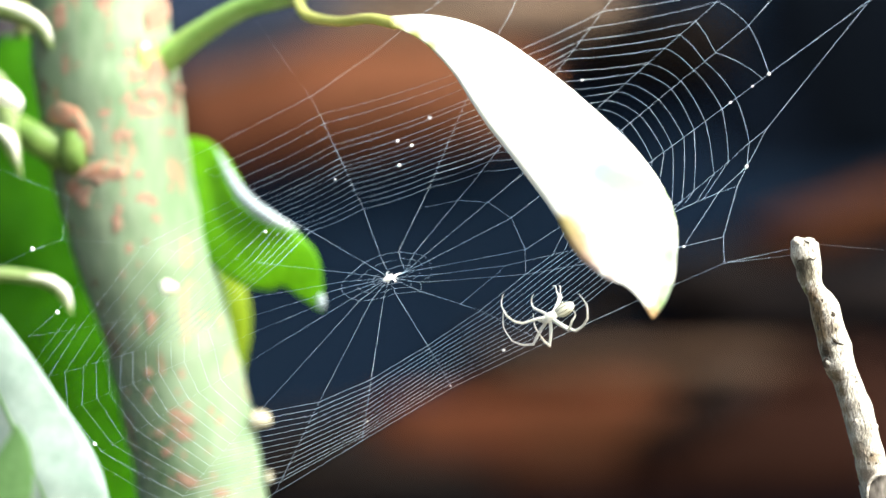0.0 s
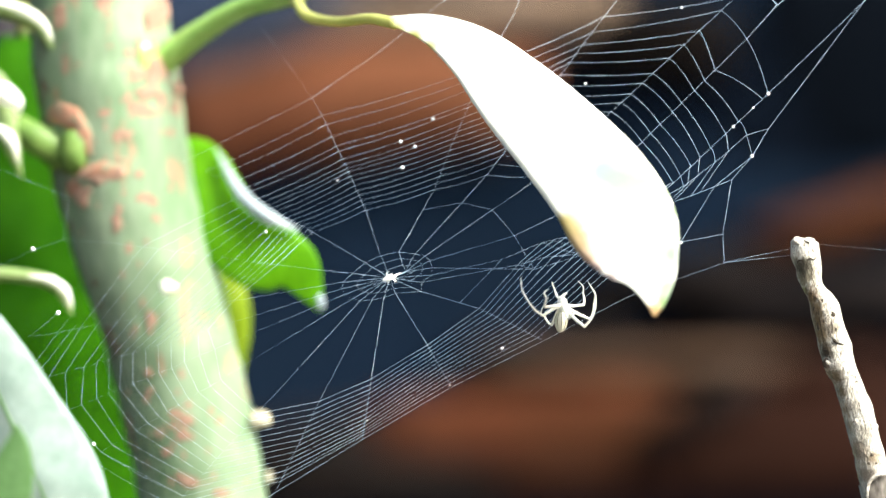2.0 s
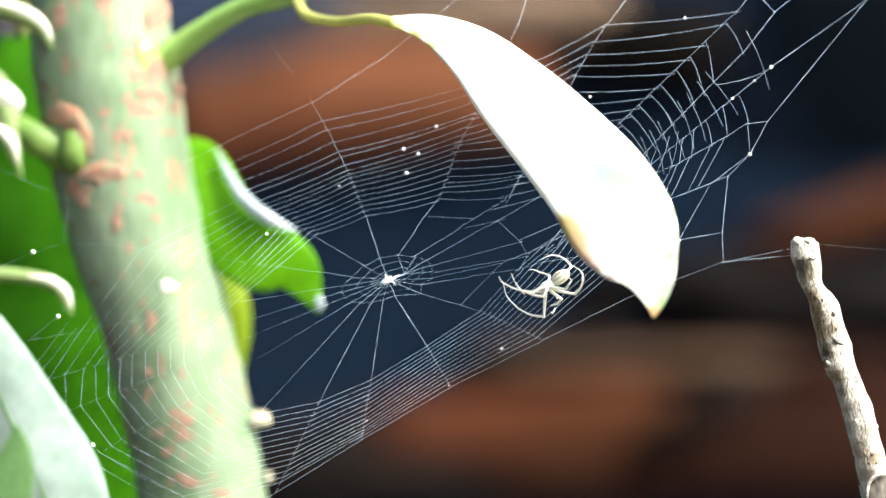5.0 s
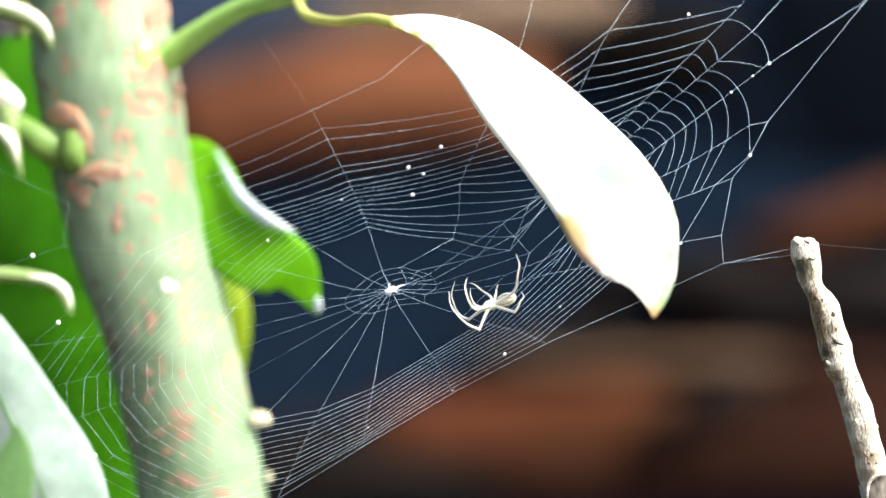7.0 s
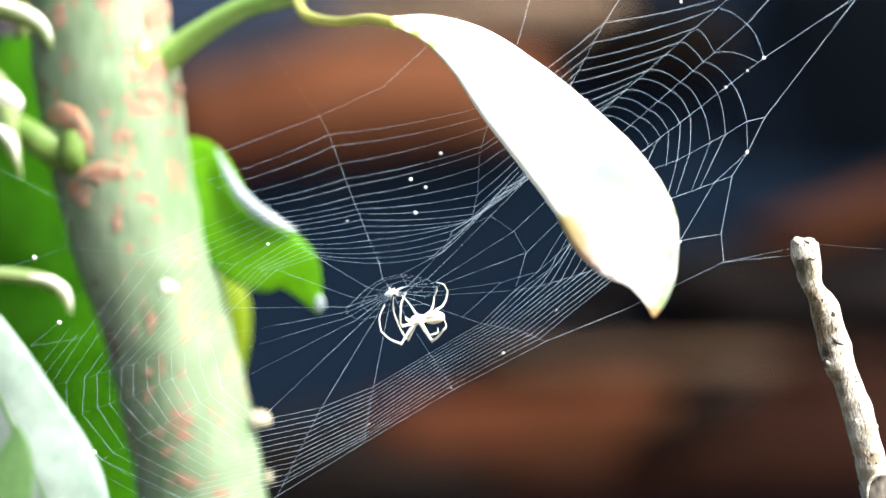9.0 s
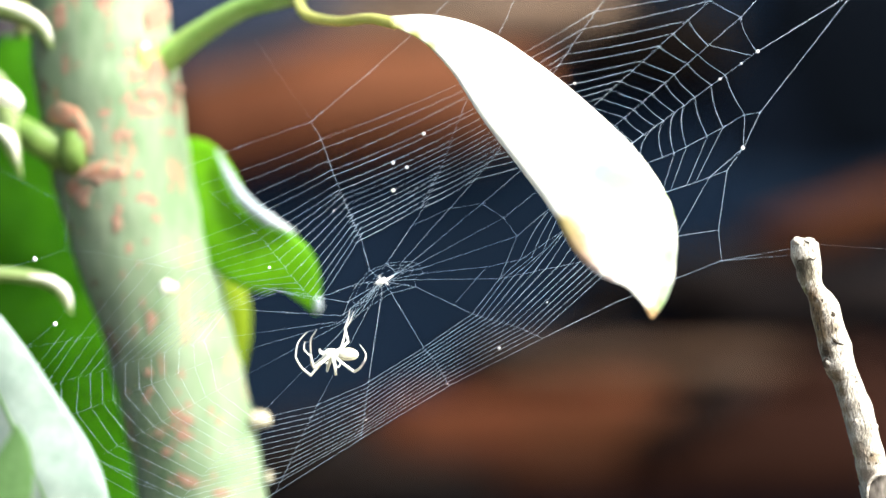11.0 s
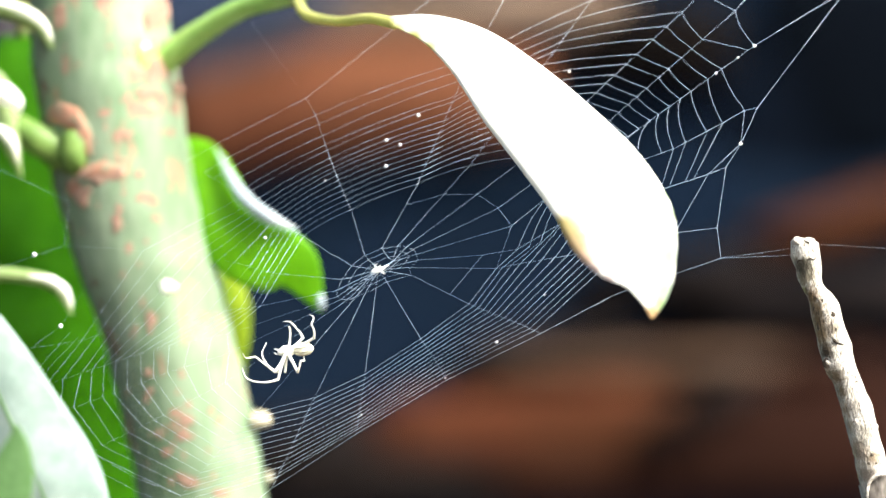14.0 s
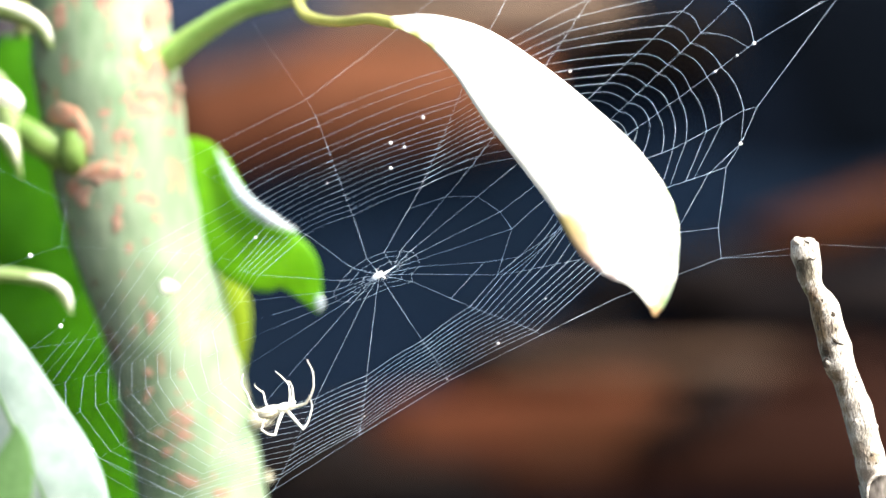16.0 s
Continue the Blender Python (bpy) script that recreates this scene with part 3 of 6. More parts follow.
SHAFT = ((76.92, 2.1), (76.8, 1.3), (76.98, -1.08), (77.65, -3.48), (77.85, -5.88), (78.48, -7.8), (79.2, -9.24), (80.28, -10.92), (81.12, -12.6), (81.6, -14.52), (82.08, -16.68), (82.74, -19.08), (83.46, -21.24), (83.94, -23.16), (84.42, -25.08), (85.8, -27.72), (86.94, -31.08), (87.96, -34.08), (88.74, -37.08), (89.52, -40.08), (90.24, -43.08), (91.02, -46.08), (91.74, -49.08), (92.88, -53.28), (94.32, -58.68))
SHAFT_R = (1.70, 2.80, 3.05, 2.70, 2.42, 2.13, 2.13, 2.60, 3.07, 3.07, 3.07, 3.13, 3.25, 3.13, 3.13, 2.84, 2.90, 3.19, 3.13, 3.07, 3.07, 3.13, 3.13, 3.19, 3.31)
tube(bm, [pt(x, z, -8) for x, z in SHAFT], [v / 1000 for v in SHAFT_R], 56, 360, 0.03, 420)
ridges(bm)
part("shaft", bm, BARK, stick)
foot2 = pt(93.96, -55.68, -6)
bm = bmesh.new()
tube(bm, [foot2 + Vector((-0.002, 0, 0.006)), foot2 + Vector((0.09, 0, -0.4)), Vector((foot2.x + 0.2, foot2.y, -0.05))], [0.0036, 0.0045, 0.006], 16, 40, 0.1, 200)
part("lower_shaft", bm, BARK, stick)
for at, size in (((75.84, 1.2), (1.7, 1.8, 1.3)), ((78.0, 1.5), (1.5, 1.6, 1.0)), ((81.72, -23.9), (1.0, 1.8, 1.4)), ((86.2, -20.6), (0.6, 1.2, 0.4)), ((83.6, -13.6), (0.85, 1.2, 0.9)), ((83.9, -24.6), (1.6, 1.4, 1.5)), ((91.6, -37.6), (0.7, 1.2, 0.8))):
    bm = bmesh.new()
    blob(bm, (0, 0, 0), [v / 1000 for v in size], 0.4, 900, 4)
    ob = part("knot", bm, BARK, stick)
    ob.location = pt(*at, -8.8)
bm = bmesh.new()
tube(bm, [pt(90.24, -53.88, -11.4), pt(90.12, -51.24, -11.8), pt(90.84, -49.08, -12.0), pt(92.64, -47.88, -12.0), pt(94.56, -47.88, -11.6)], [0.0002, 0.00042, 0.0003, 0.00042, 0.0002], 10, 36, 0.25, 900)
part("scar_rim", bm, BARK, stick, "pale raised rim of a broken branch scar")
bm = bmesh.new()
blob(bm, (0, 0, 0), (0.0042, 0.0012, 0.0040), 0.12, 700, 4)
ob = part("branch_scar", bm, SCAR_WOOD, stick, "grey brown weathered branch scar")
ob.location = pt(93.96, -51.96, -10.6)

SHAFT_LINE = spline([pt(x, z, -8) for x, z in SHAFT], 240)


def on_shaft(u, side, proud):
    """A point on the near side of the stick: how far along, how far to the side, and millimetres proud of the bark."""
    c = SHAFT_LINE[min(int(u * 240), 240)]
    r = ramp(SHAFT_R, u) / 1000
    return c + Vector((r * side, -r * math.sqrt(max(1 - side * side, 0)) - proud / 1000, 0))


def shaft_at(x, z, proud):
    """The point on the near side of the stick over that place."""
    u = min(range(241), key=lambda i: abs(SHAFT_LINE[i].z - pt(x, z, -11).z)) / 240
    side = (pt(x, z, -11).x - SHAFT_LINE[int(u * 240)].x) * 1000 / ramp(SHAFT_R, u)
    return on_shaft(u, max(-0.96, min(0.96, side)), proud)


for at, size in (((82.76, -13.9), (0.55, 0.62)), ((81.7, -24.3), (0.85, 1.15)), ((79.9, -16.3), (0.26, 1.0)), ((81.7, -21.5), (0.7, 0.35)), ((77.3, 1.5), (0.55, 0.22)), ((90.96, -43.6), (0.5, 0.55)), ((91.8, -45.4), (0.45, 0.5)), ((90.4, -45.5), (0.4, 0.35)),
                 ((78.4, -9.2), (0.25, 0.6)), ((80.6, -11.0), (0.3, 0.5)), ((78.9, -12.6), (0.2, 0.5)), ((80.9, -15.2), (0.22, 0.45)), ((83.4, -17.0), (0.3, 0.5)), ((87.7, -28.2), (0.4, 0.25))):
    bm = bmesh.new()
    blob(bm, (0, 0, 0), (size[0] / 1000, 0.0004, size[1] / 1000), 0.5, 1500, 3)
    ob = part("pit", bm, DARK_WOOD, stick, "dark pit in the wood")
    ob.location = shaft_at(*at, 0.75 if size[1] > 1.1 else -0.12)
for line, wide in (([(82.6, -18.7), (82.9, -19.3), (83.6, -19.9), (85.0, -20.2), (86.4, -20.9)], 0.34), ([(79.7, -12.5), (80.2, -15.5), (80.9, -19.1), (81.6, -22.4)], 0.12), ([(74.9, -3.4), (75.5, -3.0), (75.9, -2.4), (76.5, -2.5), (77.1, -1.9)], 0.26), ([(77.4, -2.6), (77.9, -2.1), (78.7, -2.3), (79.5, -1.6)], 0.22), ([(75.6, -0.6), (76.4, 0.2), (76.8, 1.2)], 0.12), ([(77.9, 0.6), (78.6, -0.2), (78.9, -1.0)], 0.12), ([(76.2, -3.0), (76.6, -5.0), (77.4, -7.0)], 0.16), ([(78.3, -3.2), (78.5, -4.6), (78.2, -6.0)], 0.12),
                   ([(82.3, -14.9), (82.7, -16.7), (82.4, -18.6)], 0.12), ([(76.4, 2.3), (77.2, 1.6), (78.0, 1.0)], 0.16), ([(75.4, -5.2), (75.9, -6.6), (77.0, -8.6)], 0.14), ([(80.7, -23.2), (81.8, -22.8), (82.8, -23.8), (83.4, -26.0), (84.2, -28.2)], 0.12)):
    bm = bmesh.new()
    tube(bm, [shaft_at(x, z, 0.0) for x, z in line], [wide * 0.0003, wide * 0.001, wide * 0.0008, wide * 0.0003], 6, 24, 0.4, 1500)
    part("crack", bm, DARK_WOOD, stick, "dark crack in the wood")
grain = random.Random(12)
for _ in range(95):
    u0, side = grain.uniform(0.1, 0.88), grain.uniform(-0.92, 0.15) if grain.random() < 0.8 else grain.uniform(0.1, 0.8)
    span = grain.uniform(0.010, 0.05)
    drift = grain.uniform(-0.1, 0.1)
    bm = bmesh.new()
    tube(bm, [on_shaft(u0 + span * k, max(-0.95, min(0.95, side + drift * k + grain.uniform(-0.05, 0.05))), -0.02) for k in (0, 0.33, 0.66, 1)],
         [0.00002, grain.uniform(0.00004, 0.00011), grain.uniform(0.00003, 0.00008), 0.00002], 5, 14, 0.4, 2500)
    part("crack", bm, DARK_WOOD, stick, "dark crack in the wood")
for _ in range(12):
    u0, side = grain.uniform(0.08, 0.88), grain.uniform(-0.85, 0.1)
    bm = bmesh.new()
    tube(bm, [on_shaft(u0 + k, max(-0.95, min(0.95, side + 6 * k * grain.uniform(-1, 1))), 0.0) for k in (0, 0.012, 0.026, 0.04)], [0.00005, grain.uniform(0.00012, 0.00022), grain.uniform(0.0001, 0.0002), 0.00004], 7, 16, 0.3, 1800)
    part("bark_flake", bm, BARK, stick)

# ---- the web ----
HUB = (-11.28, -6.12)
TIMES = (0, 0.5, 1, 1.5, 2, 2.5, 3, 3.5, 4, 6.5, 7, 7.5, 8, 8.5, 9, 11.5, 12, 12.5, 13, 13.5, 14, 14.5, 15, 15.5, 16)


def web_depth(x, z):
    """The web leans back from its lower edge; past its last frame thread it runs to the stick."""
    if x > 59.6 and z < 3:
        return -8.0
    return 0.20 * (-0.42 * (x - HUB[0]) + 0.91 * (z - HUB[1]))


# Spokes in order round the hub: rim of the hub, where the capture spiral begins and ends, and the share of the way of each turn.
SPOKES = (
    ((-13.32, -1.32), (-16.92, 8.52), (-26.16, 28.56), (-0, 0.054, 0.102, 0.156, 0.204, 0.257, 0.311, 0.359, 0.407, 0.443, 0.485, 0.539, 0.623, 0.677, 0.778, 0.904, 1)),
    ((-9.48, -0.6), (-2.88, 13.08), (8.16, 39.24), (-0, 0.055, 0.11, 0.165, 0.216, 0.266, 0.317, 0.367, 0.417, 0.468, 0.518, 0.583, 0.665, 0.706, 0.835, 0.922, 1)),
    ((-6.12, -0.96), (8.16, 16.44), (33.96, 50.52), (-0, 0.067, 0.12, 0.173, 0.225, 0.278, 0.331, 0.387, 0.44, 0.496, 0.556, 0.623, 0.701, 0.757, 0.817, 0.898, 1)),
    ((-4.08, -1.44), (19.32, 18.0), (61.56, 55.44), (0, 0.06, 0.114, 0.165, 0.216, 0.264, 0.312, 0.361, 0.412, 0.46, 0.52, 0.574, 0.659, 0.733, 0.812, 0.923, 1)),
    ((-2.88, -2.4), (27.72, 16.92), (64.92, 47.52), (0, 0.058, 0.113, 0.168, 0.219, 0.271, 0.323, 0.377, 0.429, 0.484, 0.558, 0.613, 0.687, 0.748, 0.81, 1)),
    ((-2.52, -3.96), (30.72, 8.52), (69.24, 37.2), (0, 0.056, 0.115, 0.178, 0.24, 0.299, 0.358, 0.421, 0.467, 0.53, 0.586, 0.648, 0.741, 0.819, 0.966, 1)),
    ((-2.52, -5.52), (23.28, -1.2), (65.04, 22.56), (0, 0.057, 0.101, 0.164, 0.241, 0.322, 0.402, 0.494, 0.603, 0.658, 0.718, 0.819, 0.894, 1)),
    ((-4.68, -7.08), (17.52, -5.4), (51.12, 0.6), (0, 0.061, 0.121, 0.182, 0.243, 0.304, 0.364, 0.425, 0.486, 0.546, 0.607, 0.668, 0.729, 0.789)),
    ((-4.68, -9.0), (7.92, -13.08), (21.48, -19.68), (0, 0.072, 0.143, 0.215, 0.287, 0.358, 0.43, 0.502, 0.573, 0.645, 0.717, 0.788, 0.86, 0.932)),
    ((-10.08, -9.48), (-3.24, -20.52), (1.92, -29.4), (0, 0.07, 0.141, 0.211, 0.281, 0.351, 0.422, 0.492, 0.562, 0.632, 0.703, 0.773, 0.843, 0.914)),
    ((-12.6, -10.32), (-15.24, -27.72), (-17.16, -40.68), (0, 0.093, 0.176, 0.25, 0.333, 0.417, 0.5, 0.583, 0.657, 0.722, 0.787, 0.843, 0.889, 0.935)),
    ((-15.12, -10.8), (-26.28, -32.52), (-35.64, -51.84), (0, 0.075, 0.143, 0.211, 0.28, 0.348, 0.416, 0.484, 0.553, 0.621, 0.683, 0.758, 0.826, 0.876)),
    ((-17.64, -10.92), (-39.48, -35.04), (-58.08, -55.68), (0, 0.077, 0.154, 0.231, 0.308, 0.385, 0.462, 0.538, 0.615, 0.692, 0.769, 0.846, 0.923, 1)),
    ((-19.44, -10.56), (-47.28, -27.72), (-72.48, -43.08), (-0, 0.09, 0.181, 0.267, 0.352, 0.443, 0.514, 0.605, 0.705, 0.819, 0.905, 1)),
    ((-21.0, -9.6), (-48.48, -21.24), (-79.68, -34.32), (-0, 0.104, 0.208, 0.296, 0.381, 0.462, 0.558, 0.646, 0.719, 0.8, 0.904, 1)),
    ((-21.72, -8.4), (-49.92, -17.16), (-83.88, -27.24), (-0, 0.064, 0.148, 0.233, 0.311, 0.389, 0.47, 0.541, 0.618, 0.7, 0.777, 0.894, 1)),
    ((-21.36, -6.96), (-44.64, -11.04), (-77.28, -16.8), (-0, 0.037, 0.074, 0.118, 0.184, 0.265, 0.357, 0.449, 0.551, 0.651, 0.754, 0.89, 1)),
    ((-19.44, -5.16), (-35.28, -3.36), (-71.28, 1.44), (-0, 0.037, 0.073, 0.107, 0.14, 0.18, 0.25, 0.327, 0.413, 0.5, 0.593, 0.7, 0.8)),
    ((-16.68, -2.88), (-28.08, 3.72), (-50.64, 16.56), (-0, 0.048, 0.096, 0.144, 0.191, 0.239, 0.287, 0.335, 0.383, 0.431, 0.479, 0.532, 0.628, 0.681, 0.787, 0.904, 1)))
KNOTS = {4: (14.52, 6.6), 5: (17.52, -0.12), 6: (13.56, -3.48)}  # where a spoke bends on its way to the spiral
BRIDGE = (-8.04, -4.92)  # the spokes of one side meet here, a little off the hub


WAY_OF = {}  # a place on the web: its spoke, and the share of the way, below 0 between rim and spiral


def spiral_node(spoke, turn):
    spoke %= len(SPOKES)
    return along_spoke(spoke, SPOKES[spoke][3][turn])


def along_spoke(spoke, u):
    """A place on a spoke: u from 0 to 1 across the spiral, from -1 to 0 between the hub's rim and the spiral."""
    rim, inner, outer, _ = SPOKES[spoke]
    knot = KNOTS.get(spoke, ((rim[0] + inner[0]) / 2, (rim[1] + inner[1]) / 2))
    a, b, w = (inner, outer, u) if u >= 0 else (knot, inner, 1 + 2 * u) if u > -0.5 else (rim, knot, 2 + 2 * u)
    node = (a[0] + (b[0] - a[0]) * w, a[1] + (b[1] - a[1]) * w)
    if spoke == 6 and u > 0:
        node = (node[0], node[1] - 5.1 * (1 - abs(2 * u - 1) ** 1.5))
    WAY_OF[(round(node[0], 1), round(node[1], 1))] = (spoke, u)
    return node


def hub_node(spoke, ring):
    """A point where a hub turn crosses a spoke."""
    rim = SPOKES[spoke % len(SPOKES)][0]
    heart = BRIDGE if spoke % len(SPOKES) in (1, 2, 3, 4, 5) else HUB
    return (heart[0] + (rim[0] - heart[0]) * ring, heart[1] + (rim[1] - heart[1]) * ring)


FINE = 0.39
THREADS = []  # name, end, end, radius in millimetres, how it bows


def thread(name, a, b, r=0.055, bow=""):
    """Silk is thinner towards the stem and thickest at the far end of the web."""
    x = (a[0] + b[0]) / 2
    z = (a[1] + b[1]) / 2
    if x < -40:
        share = 0.27 if name == "spoke" else 0.60 if z < -14 else 0.43
    elif x < 20:
        share = 0.66 + 0.21 * min(1.0, (x + 40) / 30)
        share *= 0.90 if z > 27 and x < 5 else 1.08 if z > 4 and x > -10 else 1.0
    else:
        share = 0.5 if x > 78 and z < 3 else 1.0 if z > 5 else 0.88
    THREADS.append((name, a, b, r * FINE * share, bow))


for s in range(len(SPOKES)):
    after = (s + 1) % len(SPOKES)
    turns = len(SPOKES[s][3])
    thread("spoke", hub_node(s, 0.0), hub_node(s, 1.0), 0.055)
    for k in range(2):
        thread("spoke", along_spoke(s, k / 2 - 1), along_spoke(s, k / 2 - 0.5), 0.052)
    stops = [*range(0, turns - 1, 3), turns - 1]
    for j0, j1 in zip(stops, stops[1:]):
        thread("spoke", spiral_node(s, j0), spiral_node(s, j1), 0.055)
    if SPOKES[s][3][-1] < 1:
        thread("spoke", spiral_node(s, turns - 1), along_spoke(s, 1.0), 0.055)
    for ring in (0.36, 0.68, 1.0):
        thread("hub_thread", hub_node(s, ring), hub_node(s + 1, ring), 0.04)
    for turn in range(8 if s == 6 else min(turns, len(SPOKES[after][3]))):
        thread("spiral_thread", spiral_node(s, turn), spiral_node(after, turn), 0.065, "wind" if s in (18, 0, 1, 2) else "out" if s in (3, 4, 5) else "low" if s in (8, 9, 10, 11) else "")

thread("hub_thread", HUB, BRIDGE, 0.3)
for turn, tie in ((12, (55.44, 10.8)), (11, (53.88, 10.08)), (10, (50.76, 8.88)), (9, (48.72, 7.8))):
    thread("spiral_thread", spiral_node(6, turn), tie, 0.055)
thread("spiral_thread", spiral_node(6, 13), (64.56, 17.52), 0.055)
AID = [along_spoke(s, u) for s, u in ((1, -0.327), (2, -0.353), (3, -0.415), (4, -0.5), (5, -0.5), (7, 0.0))]
for a, b in zip(AID, AID[1:]):
    thread("temporary_thread", a, b, 0.045)
for a, b in ((along_spoke(6, -0.5), along_spoke(8, -0.333)), (along_spoke(0, 1.0), (-28.2, 32.28))):
    thread("temporary_thread", a, b, 0.045)
thread("temporary_thread", (-28.2, 32.28), (-39.48, 48.12), 0.015)
for a, b in (((69.24, 37.2), (90.72, 52.92)), ((90.72, 52.92), (102.72, 61.32)), ((90.72, 52.92), (68.76, 25.56)), ((68.76, 25.56), (64.56, 17.52)), ((64.56, 17.52), (62.52, 13.32)), ((62.52, 13.32), (59.52, 2.52)), ((59.52, 2.52), (59.76, -3.0)), ((59.52, 2.52), (51.12, 0.6)), ((62.52, 13.32), (58.56, 12.0)), ((58.56, 12.0), (54.12, 10.08)), ((54.12, 10.08), (49.32, 7.92)), ((64.56, 17.52), (58.56, 12.0)), ((58.56, 12.0), (51.12, 0.6)), ((65.04, 22.56), (68.76, 25.56)), ((59.76, -3.0), (40.32, -11.4)), ((40.32, -11.4), (21.72, -19.92)), ((21.72, -19.92), (1.92, -29.4)), ((1.92, -29.4), (-17.16, -40.68)), ((-17.16, -40.68), (-35.64, -51.84)), ((-35.64, -51.84), (-43.68, -56.88)), ((-28.2, 32.28), (-14.88, 41.52)), ((-14.88, 41.52), (1.92, 54.72)), ((-28.2, 32.28), (-46.08, 23.28)), ((-46.08, 23.28), (-55.44, 18.36)), ((64.92, 47.52), (71.1, 54.4)), ((71.1, 54.4), (84.0, 60.6)), ((71.1, 54.4), (66.0, 59.3)), ((8.16, 39.24), (14.52, 50.52)), ((14.52, 50.52), (18.0, 58.92)), ((61.56, 55.44), (70.32, 63.12)), ((33.96, 50.52), (40.32, 58.92)),
             ((-80.88, 1.92), (-87.24, -0.24)), ((-80.88, 1.92), (-79.44, 10.92)), ((-79.44, 10.92), (-94.08, 16.92)), ((-87.24, -0.24), (-96.48, -4.68))):
    thread("frame_thread", a, b, 0.065)
for a, b in (((-77.28, -16.8), (-88.08, -18.6)), ((-71.28, 1.44), (-80.88, 1.92)), ((-77.3, -7.1), (-81.96, -13.44)), ((-81.96, -13.44), (-88.08, -18.6)), ((-86.64, -23.88), (-79.92, -14.88)), ((-85.68, -25.68), (-78.24, -16.08)),
             ((-83.88, -27.24), (-81.72, -31.8)), ((-81.72, -31.8), (-79.68, -34.32)), ((-79.68, -34.32), (-72.48, -43.08)), ((-70.92, -44.04), (-63.48, -48.48)), ((-63.48, -48.48), (-55.68, -52.2)), ((-72.72, -45.96), (-63.84, -51.24)), ((-63.84, -51.24), (-58.08, -53.88)),
             ((59.76, -3.0), (74.16, 0.12)), ((59.76, -3.0), (74.16, -1.32)), ((79.92, 0.96), (94.08, -0.24)), ((94.08, -0.24), (109.92, -1.80))):
    thread("frame_thread", a, b, 0.045)

web = tagged(new("orb_web"), "fine white orb web with dew specks strung from stem to stick", "spider web")
web.location = (0, 0, EYE_H)
rod = bmesh.new()
bmesh.ops.create_cone(rod, segments=6, radius1=1, radius2=1, depth=1, cap_ends=True)
SILK_ROD = bpy.data.meshes.new("silk_thread")
rod.to_mesh(SILK_ROD)
rod.free()
SILK_ROD.materials.append(SILK)
SILK_ROD.polygons.foreach_set("use_smooth", [True] * len(SILK_ROD.polygons))
STRANDS = []
for name, a, b, r, bow in THREADS:
    ob = new(name, SILK_ROD)
    ob.parent = web
    STRANDS.append((ob, a, b, r, bow))


def bowed_thread(span, r, bow):
    """A thread along z that leans to +x in the middle."""
    high = span * (0.022 if bow == "wind" else 0.085 if bow == "out" else 0.02)
    bm = bmesh.new()
    tube(bm, [(0, 0, -span / 2), (high * 0.75, 0, -span / 4), (high, 0, 0), (high * 0.75, 0, span / 4), (0, 0, span / 2)], [r / 1000, r / 1000], 6, 10)
    mesh = bpy.data.meshes.new("bowed_thread")
    bm.to_mesh(mesh)
    bm.free()
    mesh.materials.append(SILK)
    mesh.polygons.foreach_set("use_smooth", [True] * len(mesh.polygons))
    return mesh


SPECKS = []
for at, r in (((-2.88, 27.84), 0.42), ((-9.72, 22.92), 0.40), ((-6.72, 21.96), 0.38), ((-9.36, 17.76), 0.42), (along_spoke(5, 1.0), 0.40), ((-37.7, 3.7), 0.30), (along_spoke(5, 0.908), 0.26), (along_spoke(5, 0.787), 0.30), ((50.6, 53.5), 0.30),
              ((64.44, 17.52), 0.40), ((51.12, 0.48), 0.30), ((-87.24, 0.00), 0.5), ((-81.96, -13.44), 0.5), ((-74.04, -41.40), 0.42), ((12.84, -21.48), 0.38), ((25.3, -11.3), 0.22), ((29.52, 35.88), 0.30),
              ((-22.92, 14.76), 0.22), ((-16.08, -36.60), 0.22), ((1.56, -29.04), 0.2)):
    bm = bmesh.new()
    blob(bm, (0, 0, 0), (r / 1000, r / 1000, r / 1000), 0.2, 900, 2)
    SPECKS.append((part("dew_speck", bm, DEW, web), at))
bm = bmesh.new()
wisp = random.Random(3)
for x, z, a, b in ((0, 0, 1.0, 0.5), (0.8, 0.3, 0.9, 0.3), (-0.8, -0.2, 0.7, 0.35), (1.7, 0.8, 0.5, 0.2)):
    blob(bm, (x / 1000, 0, z / 1000), (a / 1000, 0.0003, b / 1000), 0.7, 2500, 3, Euler((0, -0.35, 0)).to_matrix())
for _ in range(26):
    a = wisp.uniform(0, 2 * math.pi)
    r0, r1 = wisp.uniform(0, 0.8), wisp.uniform(1.0, 2.6)
    tube(bm, [(math.cos(a) * r0 / 1000, 0, math.sin(a) * r0 * 0.5 / 1000), (math.cos(a + 0.2) * r1 * 0.6 / 1000, wisp.uniform(-0.3, 0.3) / 1000, math.sin(a + 0.2) * r1 * 0.35 / 1000),
              (math.cos(a) * r1 / 1000, 0, math.sin(a) * r1 * 0.55 / 1000)], [0.00005, 0.00004, 0.00002], 5, 6)
hub_tuft = part("hub_tuft", bm, DEW, web)

# ---- the spider ----
spider = tagged(new("spider"), "slender cream white orb spider hanging under its web", "spider")
bm = bmesh.new()
blob(bm, (0, 0, 0), (0.0018, 0.0013, 0.0011), 0.1, 900, 3)
blob(bm, (0.0012, 0, 0.0002), (0.0008, 0.0008, 0.0007), 0.05, 900, 2)
head = part("head", bm, SPIDER, spider)
bm = bmesh.new()
blob(bm, (0, 0, 0), (0.0023, 0.00142, 0.00134), 0.08, 700, 3)
abdomen = part("abdomen", bm, ABDOMEN, spider, "cream abdomen with faint dark lines")
abdomen.location = (-0.0034, 0, 0.0001)
